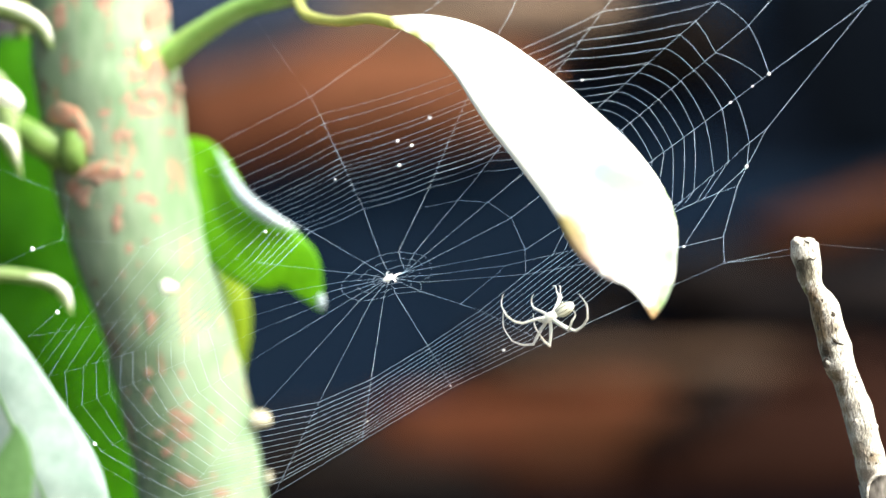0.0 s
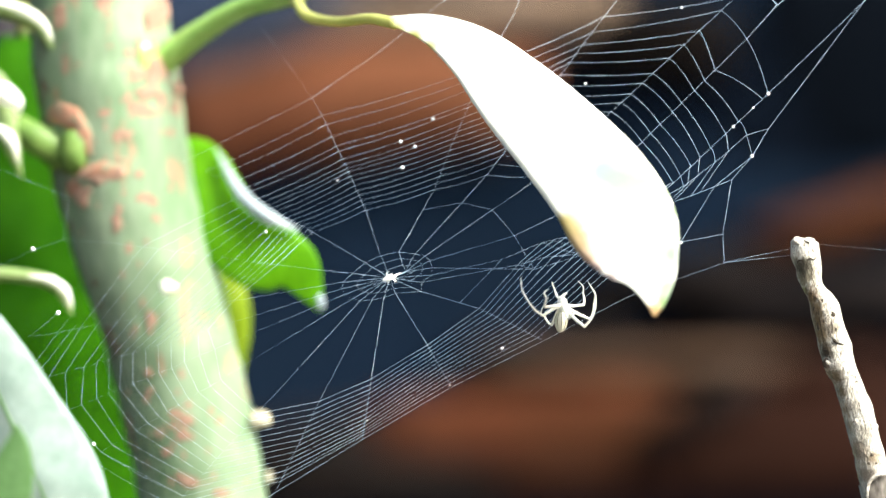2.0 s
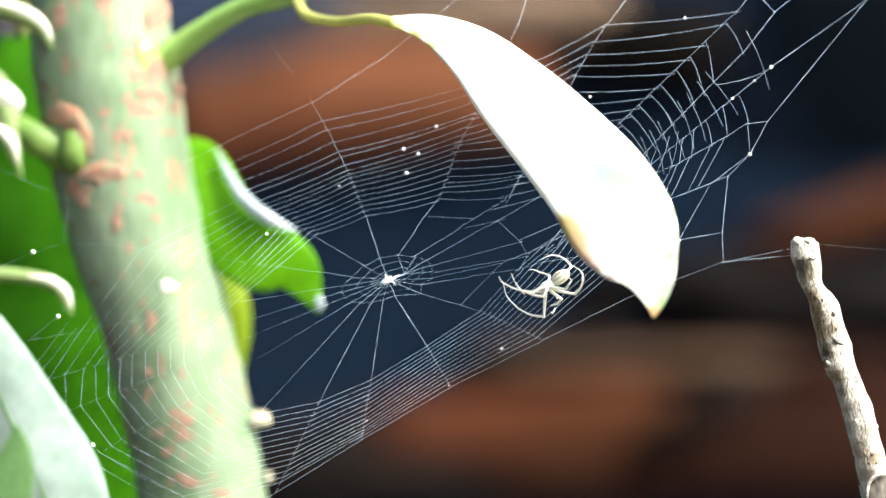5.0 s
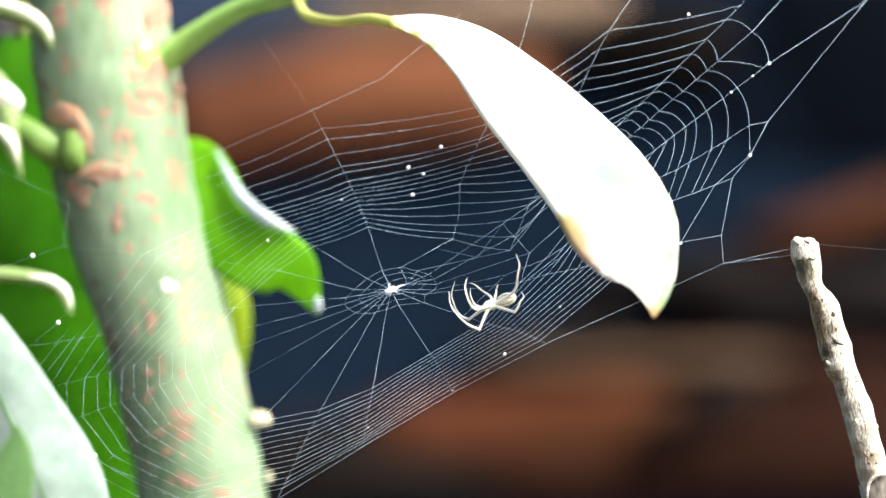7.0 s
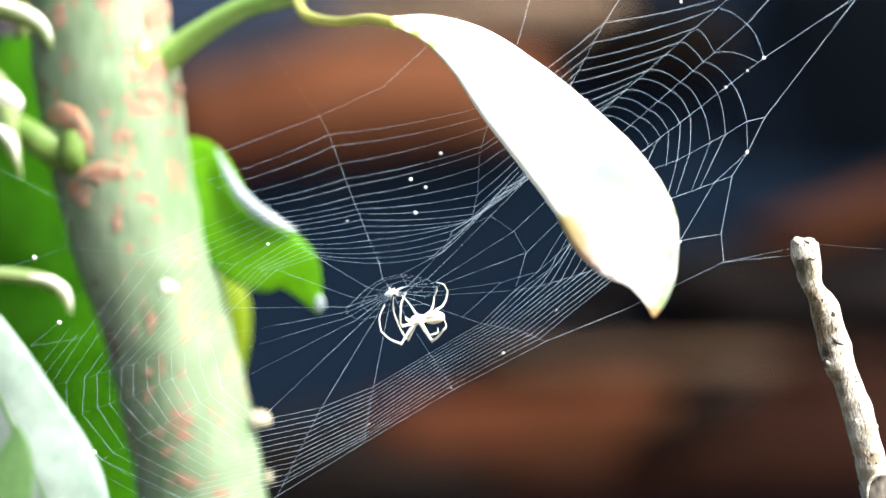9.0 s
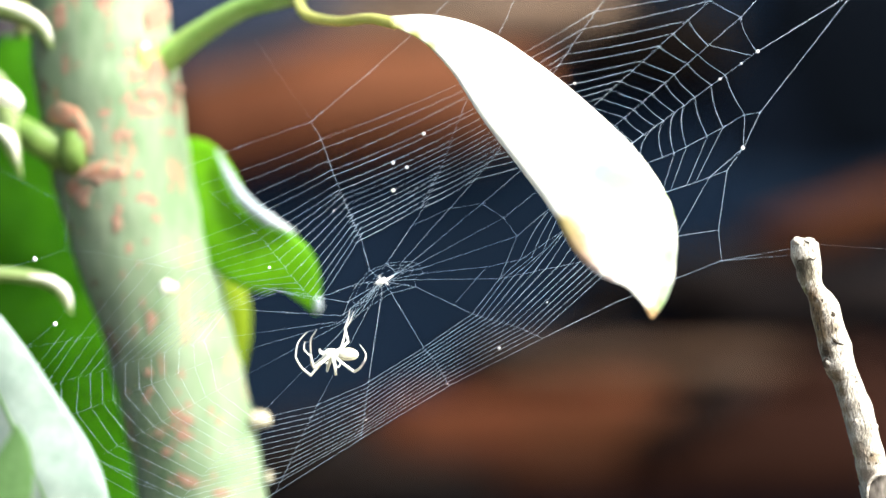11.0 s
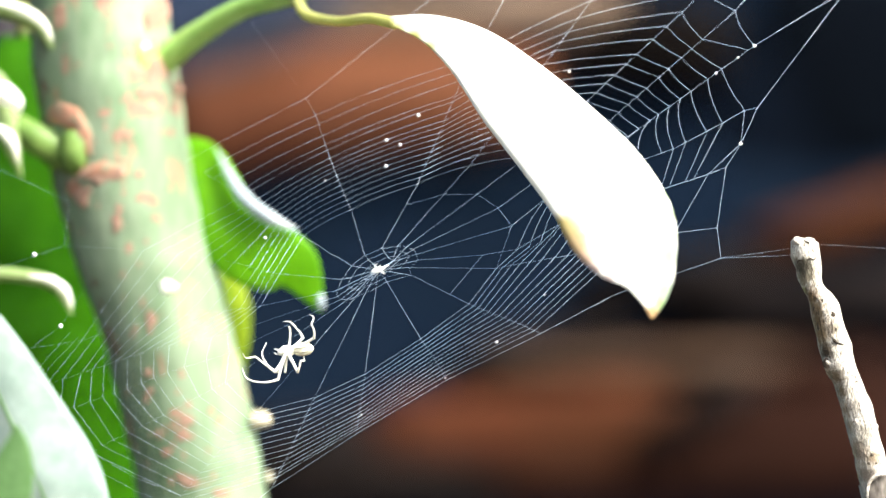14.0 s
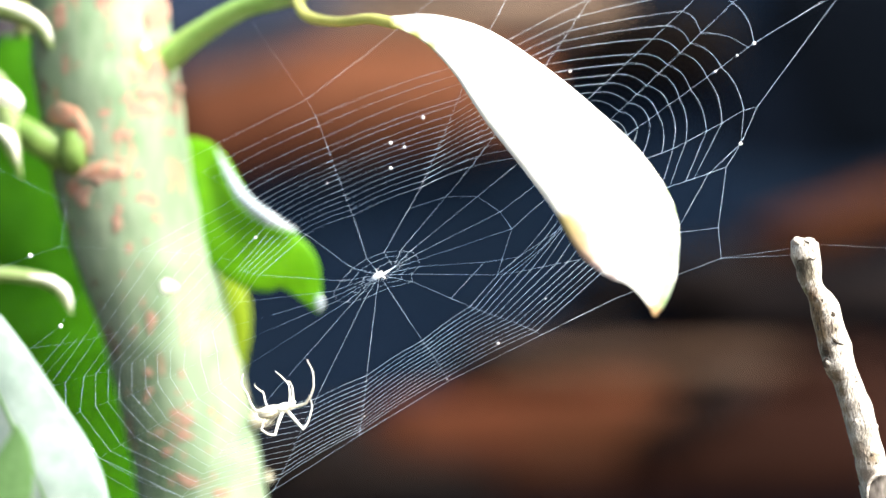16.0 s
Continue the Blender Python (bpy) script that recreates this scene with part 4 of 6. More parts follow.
for k in range(9):
    bm = bmesh.new()
    a = radians(40 * k)
    tube(bm, [(x, math.sin(a) * 0.00144 * w, math.cos(a) * 0.00136 * w) for x, w in ((-0.00175, 0.64), (-0.0008, 0.945), (0.0, 1.02), (0.0008, 0.945), (0.00175, 0.64))], [0.00005, 0.0001, 0.00005], 5, 10)
    part("stripe", bm, DARK_STRIPE, abdomen)
for k in (-1, 1):
    bm = bmesh.new()
    tube(bm, [(0.0014, k * 0.0004, 0), (0.0022, k * 0.0006, -0.0003), (0.0026, k * 0.0004, -0.0009)], [0.0002, 0.00017, 0.0001], 6, 8)
    part("palp", bm, SPIDER, spider)


def limb(name, length, r0, r1, bend, parent):
    bm = bmesh.new()
    tube(bm, [(0, 0, 0), (bend * length, 0, length * 0.5), (0, 0, length)], [r0 * 1.1, r0, (r0 + r1) / 2, r1], 8, 14)
    blob(bm, (0, 0, length), (r1 * 1.12, r1 * 1.12, r1 * 1.12))
    return part(name, bm, SPIDER, parent)



# ---- what moves ----
def glide(thing, rows):
    """Key a thing, with rows put in between where it turns far."""
    full = [rows[0]]
    for t, m in rows[1:]:
        t0, m0 = full[-1]
        q0, q1 = m0.to_quaternion(), m.to_quaternion()
        turn = abs(q0.rotation_difference(q1).angle)
        turn = min(turn, 2 * math.pi - turn)
        n = int(turn / radians(70)) + 1
        for k in range(1, n):
            mid = q0.slerp(q1, k / n).to_matrix().to_4x4()
            mid.translation = m0.translation.lerp(m.translation, k / n)
            full.append((t0 + (t - t0) * k / n, mid))
        full.append((t, m))
    walk(thing, full)


def bent(start, end, out):
    """The pose at start whose z points to end and whose x leans to the side named by out."""
    z = (end - start).normalized()
    x = (out - z * out.dot(z)).normalized()
    m = Matrix((x, z.cross(x), z)).transposed().to_4x4()
    m.translation = start
    return m


def aim(start, end, before=None):
    """The pose at start whose z points to end, turned from the pose before by the least angle."""
    way = (end - start).normalized()
    q = before.to_quaternion() if before else Vector((0, 0, 1)).rotation_difference(way)
    if before:
        q = (q @ Vector((0, 0, 1))).rotation_difference(way) @ q
    m = q.to_matrix().to_4x4()
    m.translation = start
    return m


SWAY = []  # a place on the web and how far it is off its first place at each time


def sway(at, offs):
    SWAY.append((at, offs))


def sway_web():
    sway(HUB, [(0.0, -0.0), (0.0, 0.2), (0.5, -0.4), (0.5, -1.8), (0.0, -0.0), (0.0, 0.8), (0.0, -1.1), (-0.6, -0.7), (-0.6, -0.4), (0.4, -1.4), (0.4, -2.5), (-2.0, 1.4), (-1.1, -0.2), (-0.7, -0.7), (0.5, -3.0), (-1.8, -0.4), (-1.4, -0.4), (-1.3, -0.7), (-2.5, 1.0), (-2.9, 1.9), (-2.5, 1.7), (-3.1, 1.6), (-3.6, 4.0), (-3.5, 4.0), (-2.2, 0.6)])
    sway((-2.88, 27.84), [(0.0, -0.0), (0.1, -0.0), (1.1, -0.5), (1.2, -1.4), (0.7, -0.2), (0.7, 0.4), (1.4, -1.4), (0.8, -1.2), (0.6, -1.2), (2.9, -4.9), (2.4, -6.1), (1.2, -6.8), (1.8, -9.0), (1.8, -7.7), (2.3, -7.4), (-1.7, -2.9), (-0.6, -4.0), (-1.1, -2.2), (-2.3, 0.5), (-2.3, 0.6), (-2.4, 0.6), (-3.4, 1.9), (-3.6, 4.1), (-3.0, 5.0), (-1.4, 0.1)])
    sway((-9.72, 22.92), [(0.0, -0.0), (0.4, -0.0), (1.2, -0.7), (1.4, -1.8), (0.7, -0.1), (0.6, 0.4), (1.6, -1.4), (0.7, -0.8), (0.5, -1.1), (2.8, -4.0), (2.3, -5.5), (1.7, -6.6), (2.0, -8.0), (1.8, -6.7), (2.8, -8.0), (-1.3, -4.2), (-0.4, -5.0), (-0.7, -2.9), (-2.3, -0.0), (-2.4, 0.2), (-2.3, 0.2), (-3.1, 1.6), (-3.7, 4.1), (-3.0, 4.7), (-1.4, -0.4)])
    sway((-9.36, 17.76), [(0.0, -0.0), (0.4, -0.0), (1.1, -0.6), (1.7, -1.9), (0.7, -0.5), (0.7, 0.4), (1.7, -1.6), (1.0, -1.2), (0.7, -1.2), (3.2, -4.7), (2.9, -6.2), (1.8, -6.6), (2.2, -9.0), (1.9, -7.9), (3.5, -10.1), (-1.8, -4.8), (-1.1, -5.5), (-1.1, -3.4), (-2.6, -0.5), (-3.0, 0.1), (-2.8, -0.2), (-3.7, 0.8), (-4.1, 3.6), (-3.4, 4.2), (-1.8, -0.6)])
    sway((69.36, 37.20), [(0.0, -0.0), (0.0, -0.1), (0.4, -0.5), (0.2, -3.2), (-0.1, -4.3), (-0.1, -4.7), (0.4, -0.6), (-0.1, 0.1), (0.1, 0.4), (0.4, 2.5), (0.0, 2.2), (-2.5, 5.6), (-1.3, 4.3), (-1.4, 4.0), (-1.1, 3.4), (-2.6, 4.9), (-2.0, 4.6), (-2.5, 4.8), (-3.1, 6.0), (-3.4, 6.4), (-3.1, 6.0), (-4.0, 6.8), (-4.1, 8.5), (-4.4, 9.1), (-3.1, 6.5)])
    sway((64.44, 17.52), [(0.0, -0.0), (0.0, -0.0), (0.2, -0.1), (1.2, 0.6), (1.3, 2.3), (1.3, 2.4), (1.2, 2.6), (1.0, 2.6), (1.0, 2.6), (0.6, 2.8), (0.8, 2.4), (-0.7, 4.4), (-0.1, 3.8), (0.0, 3.7), (0.2, 3.1), (-0.8, 4.1), (-0.5, 4.0), (-0.7, 4.1), (-1.2, 4.7), (-1.6, 4.9), (-1.2, 4.9), (-1.8, 5.4), (-1.9, 6.4), (-1.9, 6.7), (-1.2, 4.9)])
    sway((59.52, -2.88), [(0.0, -0.0), (0.0, -0.0), (0.2, -0.0), (0.1, -0.1), (0.0, 0.1), (-0.1, -0.0), (0.0, 0.1), (-0.1, 0.1), (-0.2, 0.2), (-0.2, -0.0), (-0.2, -0.1), (-0.7, 0.6), (-0.6, 0.5), (-0.5, 0.5), (-0.1, 0.2), (-0.6, 0.5), (-0.6, 0.5), (-0.6, 0.6), (-0.7, 0.8), (-1.0, 1.0), (-0.7, 1.0), (-1.0, 1.0), (-1.1, 1.4), (-1.1, 1.4), (-0.6, 1.0)])
    sway((59.52, 2.28), [(0.0, -0.0), (0.0, 0.2), (0.2, -0.0), (0.2, -0.1), (-0.1, 0.6), (-0.1, 0.7), (-0.1, 0.7), (-0.1, 0.7), (-0.1, 1.0), (-0.4, 0.7), (-0.4, 0.4), (-1.1, 1.7), (-1.0, 1.3), (-0.7, 1.2), (-0.5, 0.7), (-1.1, 1.6), (-1.0, 1.3), (-1.1, 1.6), (-1.3, 1.9), (-1.4, 2.3), (-1.3, 2.0), (-1.4, 2.6), (-1.8, 3.0), (-1.8, 3.1), (-1.1, 2.0)])
    sway((1.92, -29.28), [(0.0, -0.0), (0.0, 0.4), (0.2, -0.0), (0.6, -0.6), (-0.1, 0.1), (-0.4, 0.4), (0.0, -0.0), (-0.1, -0.0), (-0.4, 0.1), (0.2, -0.2), (0.4, -1.0), (-1.1, 1.1), (-0.7, 0.7), (-0.5, 0.4), (0.2, -0.5), (-0.7, 0.5), (-0.7, 0.5), (-0.7, 0.5), (-0.8, 1.2), (-1.2, 1.9), (-1.1, 1.6), (-1.1, 1.6), (-1.6, 3.1), (-1.6, 2.9), (-0.7, 1.4)])
    sway((21.72, -19.92), [(0.0, -0.0), (0.0, 0.1), (0.2, -0.0), (0.0, -0.1), (-0.4, 0.4), (-0.5, 0.4), (-0.2, 0.5), (-0.5, 0.5), (-0.7, 0.5), (0.0, 0.2), (0.1, -0.2), (-1.1, 1.3), (-0.8, 1.0), (-0.7, 0.8), (-0.1, 0.2), (-0.7, 1.0), (-0.7, 1.0), (-0.8, 1.1), (-1.0, 1.6), (-1.3, 2.0), (-1.1, 1.9), (-1.2, 1.9), (-1.6, 3.0), (-1.6, 3.0), (-0.8, 1.7)])
    sway((-17.04, -40.44), [(0.0, -0.0), (0.0, 0.4), (0.5, 0.2), (0.5, -0.7), (0.0, 0.2), (-0.4, 0.4), (0.0, -0.1), (-0.2, -0.1), (-0.4, 0.2), (0.4, -0.4), (0.1, -1.3), (-1.2, 1.0), (-0.4, 0.7), (-0.4, 0.4), (0.4, -0.5), (-0.6, 0.4), (-0.8, 0.4), (-0.8, 0.4), (-1.0, 1.1), (-1.3, 2.0), (-1.3, 1.4), (-1.0, 1.4), (-1.6, 2.8), (-1.3, 2.6), (-0.6, 1.1)])
    sway((-35.64, -51.72), [(0.0, -0.0), (0.0, 0.4), (0.5, 0.1), (0.7, -0.7), (0.0, 0.1), (-0.2, 0.4), (0.1, -0.1), (-0.1, -0.1), (-0.2, -0.0), (0.5, -0.5), (0.5, -1.3), (-0.7, 0.7), (0.0, 0.4), (0.0, 0.1), (0.5, -0.6), (-0.2, 0.2), (-0.4, 0.2), (-0.4, 0.2), (-0.6, 0.7), (-0.8, 1.4), (-0.7, 1.0), (-0.5, 1.0), (-0.8, 1.9), (-0.7, 1.8), (-0.2, 0.7)])
    sway((-28.32, 32.16), [(0.0, -0.0), (0.1, -0.0), (0.4, -0.2), (0.7, -1.0), (0.4, -0.2), (0.2, -0.0), (0.6, -1.0), (0.4, -0.7), (0.2, -0.7), (0.8, -2.5), (0.4, -2.8), (-0.4, -1.8), (-0.1, -3.1), (0.0, -2.8), (1.9, -4.1), (0.0, -5.2), (0.0, -5.2), (0.0, -3.2), (-0.7, -1.0), (-1.1, -0.6), (-0.8, -0.2), (-1.4, 0.2), (-1.7, 1.6), (-1.3, 1.8), (-0.8, -0.5)])
    sway((-87.24, 0.00), [(0.0, -0.0), (0.1, 0.1), (0.5, -0.2), (0.5, -0.6), (0.1, -0.0), (0.1, 0.1), (0.4, -0.6), (0.1, -0.4), (0.0, -0.4), (0.4, -1.3), (0.0, -1.4), (-0.7, -0.2), (-0.4, -0.6), (-0.1, -0.8), (0.4, -1.8), (0.5, -2.2), (0.5, -2.0), (0.4, -1.6), (1.6, -2.2), (1.4, -1.8), (0.4, -1.2), (-0.7, -1.2), (-0.7, -0.1), (-0.7, 0.2), (-0.5, -1.4)])
    sway((-81.96, -13.44), [(0.0, -0.0), (0.2, -0.0), (0.6, -0.5), (0.6, -1.2), (0.2, -0.1), (0.2, -0.0), (0.4, -0.8), (0.0, -0.5), (-0.1, -0.5), (0.7, -2.0), (0.2, -2.2), (-1.4, -0.0), (-0.7, -0.7), (-0.4, -1.0), (0.4, -2.2), (-0.6, -2.5), (-0.6, -2.2), (-0.6, -2.0), (-0.6, -2.9), (-1.0, -2.0), (0.7, -2.9), (2.6, -4.2), (2.4, -2.4), (1.1, -1.3), (0.7, -2.9)])
    sway((-74.04, -41.40), [(0.0, -0.0), (0.1, 0.5), (0.4, -0.4), (0.4, -1.6), (-0.2, -0.0), (-0.2, 0.5), (0.0, -0.8), (-0.2, -0.7), (-0.7, -0.1), (0.2, -1.4), (0.1, -2.4), (-1.7, -0.0), (-1.0, -0.7), (-0.6, -1.0), (0.0, -1.7), (-1.4, -1.4), (-1.4, -1.3), (-1.4, -1.3), (-1.9, -0.7), (-2.2, -0.2), (-2.2, -0.2), (-2.4, -0.2), (-2.6, 1.2), (-1.9, 1.0), (-0.5, -1.3)])
    sway((-65.28, -23.88), [(0.0, -0.0), (0.1, 0.4), (0.5, -0.4), (0.6, -1.6), (0.0, -0.1), (-0.1, 0.4), (0.1, -1.1), (-0.1, -1.0), (-0.5, -0.5), (0.4, -1.8), (0.2, -2.9), (-1.4, -0.0), (-1.0, -0.8), (-0.6, -1.1), (0.1, -2.6), (-1.8, -2.4), (-1.7, -2.2), (-1.7, -2.2), (-1.9, -1.7), (-2.2, -0.5), (-1.2, -1.2), (-0.6, -1.7), (-1.0, 0.6), (-1.0, 0.6), (-0.2, -2.4)])
    sway((58.08, 51.96), [(0.0, -0.0), (0.4, -0.0), (0.5, -0.1), (0.7, -2.5), (0.1, -2.2), (0.4, -0.8), (0.5, -4.6), (1.7, -5.9), (0.7, -5.3), (1.8, -4.8), (1.8, -4.1), (-0.6, -0.0), (0.0, -1.7), (0.0, -1.4), (0.0, -1.2), (-1.4, 0.2), (-1.2, -0.0), (-1.9, 0.7), (-3.0, 1.8), (-3.6, 2.4), (-3.1, 2.2), (-5.0, 3.0), (-5.4, 5.0), (-5.4, 6.0), (-3.6, 4.2)])
    sway((65.52, 47.52), [(0.0, -0.0), (0.1, -0.0), (0.5, -0.4), (0.1, -3.2), (-0.1, -2.8), (0.2, -1.7), (-1.2, -7.2), (-1.9, -9.2), (-1.9, -8.4), (0.0, -1.8), (0.4, -1.6), (-1.8, 1.8), (-0.7, 0.5), (-0.7, 0.5), (-0.4, 0.2), (-1.9, 1.8), (-1.7, 1.8), (-1.9, 2.0), (-2.6, 3.0), (-3.1, 3.6), (-2.9, 3.4), (-3.4, 3.6), (-3.8, 5.4), (-3.8, 6.0), (-3.4, 5.0)])
    sway((51.12, 23.52), [(0.0, -0.0), (0.1, -0.2), (0.5, -0.7), (0.4, -4.9), (0.8, -3.6), (-0.6, -1.2), (0.5, -1.0), (0.2, -0.7), (0.2, -0.7), (0.0, -2.4), (0.2, -1.9), (-2.4, 2.4), (-1.2, -0.0), (-1.2, -0.0), (-1.0, 0.2), (-2.2, 1.4), (-1.9, 1.2), (-2.4, 1.7), (-3.4, 3.1), (-3.8, 3.6), (-3.4, 3.4), (-4.3, 4.1), (-5.0, 6.2), (-5.3, 6.7), (-3.8, 4.1)])
    sway((-1.68, 14.28), [(0.0, -0.0), (0.4, -0.0), (1.1, -0.5), (1.7, -1.9), (1.0, -0.5), (0.7, 0.4), (1.8, -1.8), (1.2, -1.9), (1.0, -1.7), (4.2, -8.2), (5.0, -11.2), (5.0, -14.8), (5.4, -14.4), (4.8, -15.6), (2.6, -14.2), (-1.7, -3.0), (-1.0, -3.6), (-1.2, -2.2), (-2.5, 0.4), (-2.8, 0.8), (-2.5, 0.7), (-3.5, 1.7), (-4.0, 4.1), (-3.2, 4.8), (-1.8, -0.0)])
    sway((19.32, 19.08), [(0.0, -0.0), (0.2, -0.0), (1.0, -0.4), (2.2, -2.6), (1.7, -1.2), (0.5, 0.2), (2.9, -3.1), (3.4, -4.3), (3.1, -3.8), (2.4, -7.2), (1.8, -7.9), (-1.2, -1.2), (-0.7, -1.7), (-0.7, -1.2), (-0.7, -0.7), (-1.7, 0.2), (-1.4, -0.0), (-1.9, 0.5), (-2.9, 1.7), (-3.4, 2.2), (-2.9, 1.9), (-4.1, 3.1), (-4.6, 5.5), (-4.3, 6.0), (-2.9, 2.2)])
    sway((8.88, 16.56), [(0.0, -0.0), (0.2, -0.0), (1.0, -0.4), (1.9, -2.2), (1.2, -0.7), (0.5, 0.5), (2.4, -2.4), (2.4, -3.4), (2.4, -3.1), (9.8, -15.2), (6.2, -17.0), (2.6, -1.4), (2.0, -2.6), (1.8, -3.6), (2.6, -5.6), (-1.7, -1.2), (-1.2, -1.4), (-1.4, -1.0), (-2.6, 1.0), (-2.9, 1.4), (-2.6, 1.2), (-3.6, 2.6), (-4.1, 5.0), (-3.6, 5.8), (-2.2, 1.0)])
    sway((1.92, 22.32), [(0.0, -0.0), (0.2, -0.0), (1.1, -0.5), (1.4, -1.6), (0.8, -0.4), (0.7, 0.4), (1.7, -1.7), (1.0, -1.4), (0.7, -1.3), (2.9, -5.5), (2.9, -7.4), (4.8, -13.2), (4.8, -15.6), (4.8, -16.2), (5.8, -15.6), (-1.7, -2.9), (-0.6, -3.8), (-1.1, -2.2), (-2.3, 0.5), (-2.4, 0.7), (-2.4, 0.7), (-3.4, 1.9), (-3.7, 4.1), (-3.1, 4.9), (-1.6, -0.0)])
    sway((14.52, 24.12), [(0.0, -0.0), (0.2, -0.0), (1.0, -0.4), (1.9, -2.2), (1.2, -0.7), (0.7, 0.2), (2.4, -2.6), (2.6, -3.6), (2.4, -3.1), (6.6, -15.6), (6.0, -13.2), (1.2, -5.4), (0.6, -6.0), (1.0, -7.2), (3.0, -10.2), (-1.7, -1.0), (-1.2, -1.2), (-1.4, -0.7), (-2.6, 1.0), (-2.9, 1.4), (-2.6, 1.2), (-3.6, 2.6), (-4.1, 5.0), (-3.6, 5.5), (-2.2, 1.2)])
    sway((-16.56, 8.16), [(0.0, -0.0), (0.2, -0.0), (0.8, -0.5), (1.2, -1.8), (0.5, -0.2), (0.5, 0.5), (1.1, -1.4), (0.5, -1.1), (0.2, -1.0), (1.4, -3.6), (1.0, -3.8), (-0.7, -2.6), (0.0, -4.3), (0.6, -5.4), (3.4, -11.6), (-1.0, -5.4), (-0.7, -5.3), (-1.3, -4.4), (-2.4, -0.6), (-2.9, -0.0), (-2.6, -0.2), (-3.6, -0.5), (-4.3, 2.4), (-3.8, 2.6), (-2.2, -1.4)])
    sway((-28.68, 3.60), [(0.0, -0.0), (0.1, 0.1), (0.7, -0.5), (1.0, -1.7), (0.4, -0.1), (0.2, 0.6), (0.7, -1.2), (0.2, -0.8), (0.0, -0.7), (1.0, -2.2), (0.7, -3.1), (-1.0, -0.7), (-0.4, -2.4), (-0.2, -2.4), (1.2, -5.4), (1.8, -15.6), (1.2, -15.6), (1.4, -12.0), (-1.7, -4.9), (-2.0, -3.0), (-1.6, -1.0), (-1.2, 0.3), (-1.6, 1.4), (-1.6, 1.6), (-1.0, -0.6)])
    sway((-35.28, -3.36), [(0, 0), (0, 0), (0, 0), (0, 0), (0, 0), (0, 0), (0, 0), (0, 0), (0, 0), (0.3, -1.2), (0.3, -1.2), (0.3, -1.2), (0.3, -1.2), (0.3, -1.2), (0.0, -1.0), (1.2, -6.1), (1.2, -6.1), (1.0, -3.0), (3.6, -3.7), (3.6, -2.5), (0.6, -1.9), (-3.0, -2.5), (-4.0, -0.2), (-3.8, 0.6), (-3.8, -2.2)])
    sway((-44.64, -11.04), [(0, 0), (0, 0), (0, 0), (0, 0), (0, 0), (0, 0), (0, 0), (0, 0), (0, 0), (0.3, -1.4), (0.3, -1.4), (0.3, -1.4), (0.3, -1.4), (0.3, -1.4), (0.0, -1.5), (-1.0, -1.6), (-1.0, -1.6), (0.5, -2.0), (8.0, -5.0), (9.0, -3.8), (6.0, -1.0), (5.2, -0.8), (5.2, -0.2), (3.4, 0.4), (1.6, -0.2)])
    sway((-48.0, -1.44), [(0, 0), (0, 0), (0, 0), (0, 0), (0, 0), (0, 0), (0, 0), (0, 0), (0, 0), (0.2, -1.0), (0.2, -1.0), (0.2, -1.0), (0.2, -1.0), (0.2, -1.0), (0.0, -1.0), (-1.2, -4.2), (-1.2, -4.2), (0.0, -2.0), (-0.3, -1.6), (-0.3, -1.5), (-0.5, -0.5), (-0.5, 0.2), (-0.5, 1.2), (-0.5, 1.2), (0.0, 0.0)])
    sway((23.28, -1.32), [(0.0, -0.0), (0.0, 0.4), (0.4, -0.0), (0.5, -0.4), (-2.2, 2.6), (-1.7, 2.9), (-2.2, 2.4), (-2.6, 1.7), (-2.4, 1.9), (-1.9, -0.2), (-1.7, -1.0), (-7.4, 0.2), (-6.7, -0.7), (-5.8, -1.2), (-3.1, -3.6), (-7.2, -0.7), (-7.0, -0.7), (-6.7, -1.0), (-7.4, 0.2), (-7.9, 1.4), (-7.4, 1.2), (-7.9, 1.2), (-8.6, 3.6), (-8.6, 3.6), (-7.2, -0.5)])
    sway((36.12, -0.72), [(0.0, -0.0), (0.0, 0.4), (0.4, -0.0), (0.5, -0.4), (-1.4, 1.9), (-1.2, 2.0), (-1.4, 1.9), (-1.8, 1.4), (-1.7, 1.7), (-1.4, 0.2), (-1.2, -0.5), (-5.0, 0.7), (-4.6, -0.0), (-4.1, -0.5), (-2.2, -1.9), (-5.0, -0.0), (-4.8, -0.0), (-4.8, -0.2), (-5.3, 0.7), (-5.5, 1.7), (-5.3, 1.4), (-5.5, 1.4), (-6.0, 3.4), (-6.0, 3.4), (-5.0, 0.2)])
    sway((49.92, 8.28), [(0.0, -0.0), (0.0, -0.0), (0.1, -0.0), (0.0, -0.0), (-1.4, 1.7), (-1.7, 2.2), (-1.9, 2.4), (-2.4, 2.8), (-2.4, 2.6), (-1.4, 2.4), (-1.2, 2.2), (-2.4, 4.1), (-1.9, 3.6), (-1.4, 3.1), (-1.2, 2.8), (-2.4, 4.3), (-2.2, 4.1), (-2.4, 4.3), (-2.5, 4.8), (-2.6, 5.0), (-2.5, 4.9), (-2.6, 5.5), (-2.9, 6.5), (-2.9, 6.8), (-2.4, 5.0)])
    sway((62.40, 13.32), [(0.0, -0.0), (0.0, -0.0), (0.1, -0.0), (0.0, -0.0), (-1.4, 1.3), (-1.7, 1.7), (-1.9, 1.9), (-2.4, 2.2), (-2.4, 2.2), (-1.4, 1.9), (-1.2, 1.7), (-2.4, 3.2), (-1.9, 2.9), (-1.4, 2.5), (-1.2, 2.2), (-2.4, 3.5), (-2.2, 3.2), (-2.4, 3.5), (-2.5, 3.8), (-2.6, 4.1), (-2.5, 4.0), (-2.6, 4.4), (-2.9, 5.2), (-2.9, 5.5), (-2.4, 4.1)])
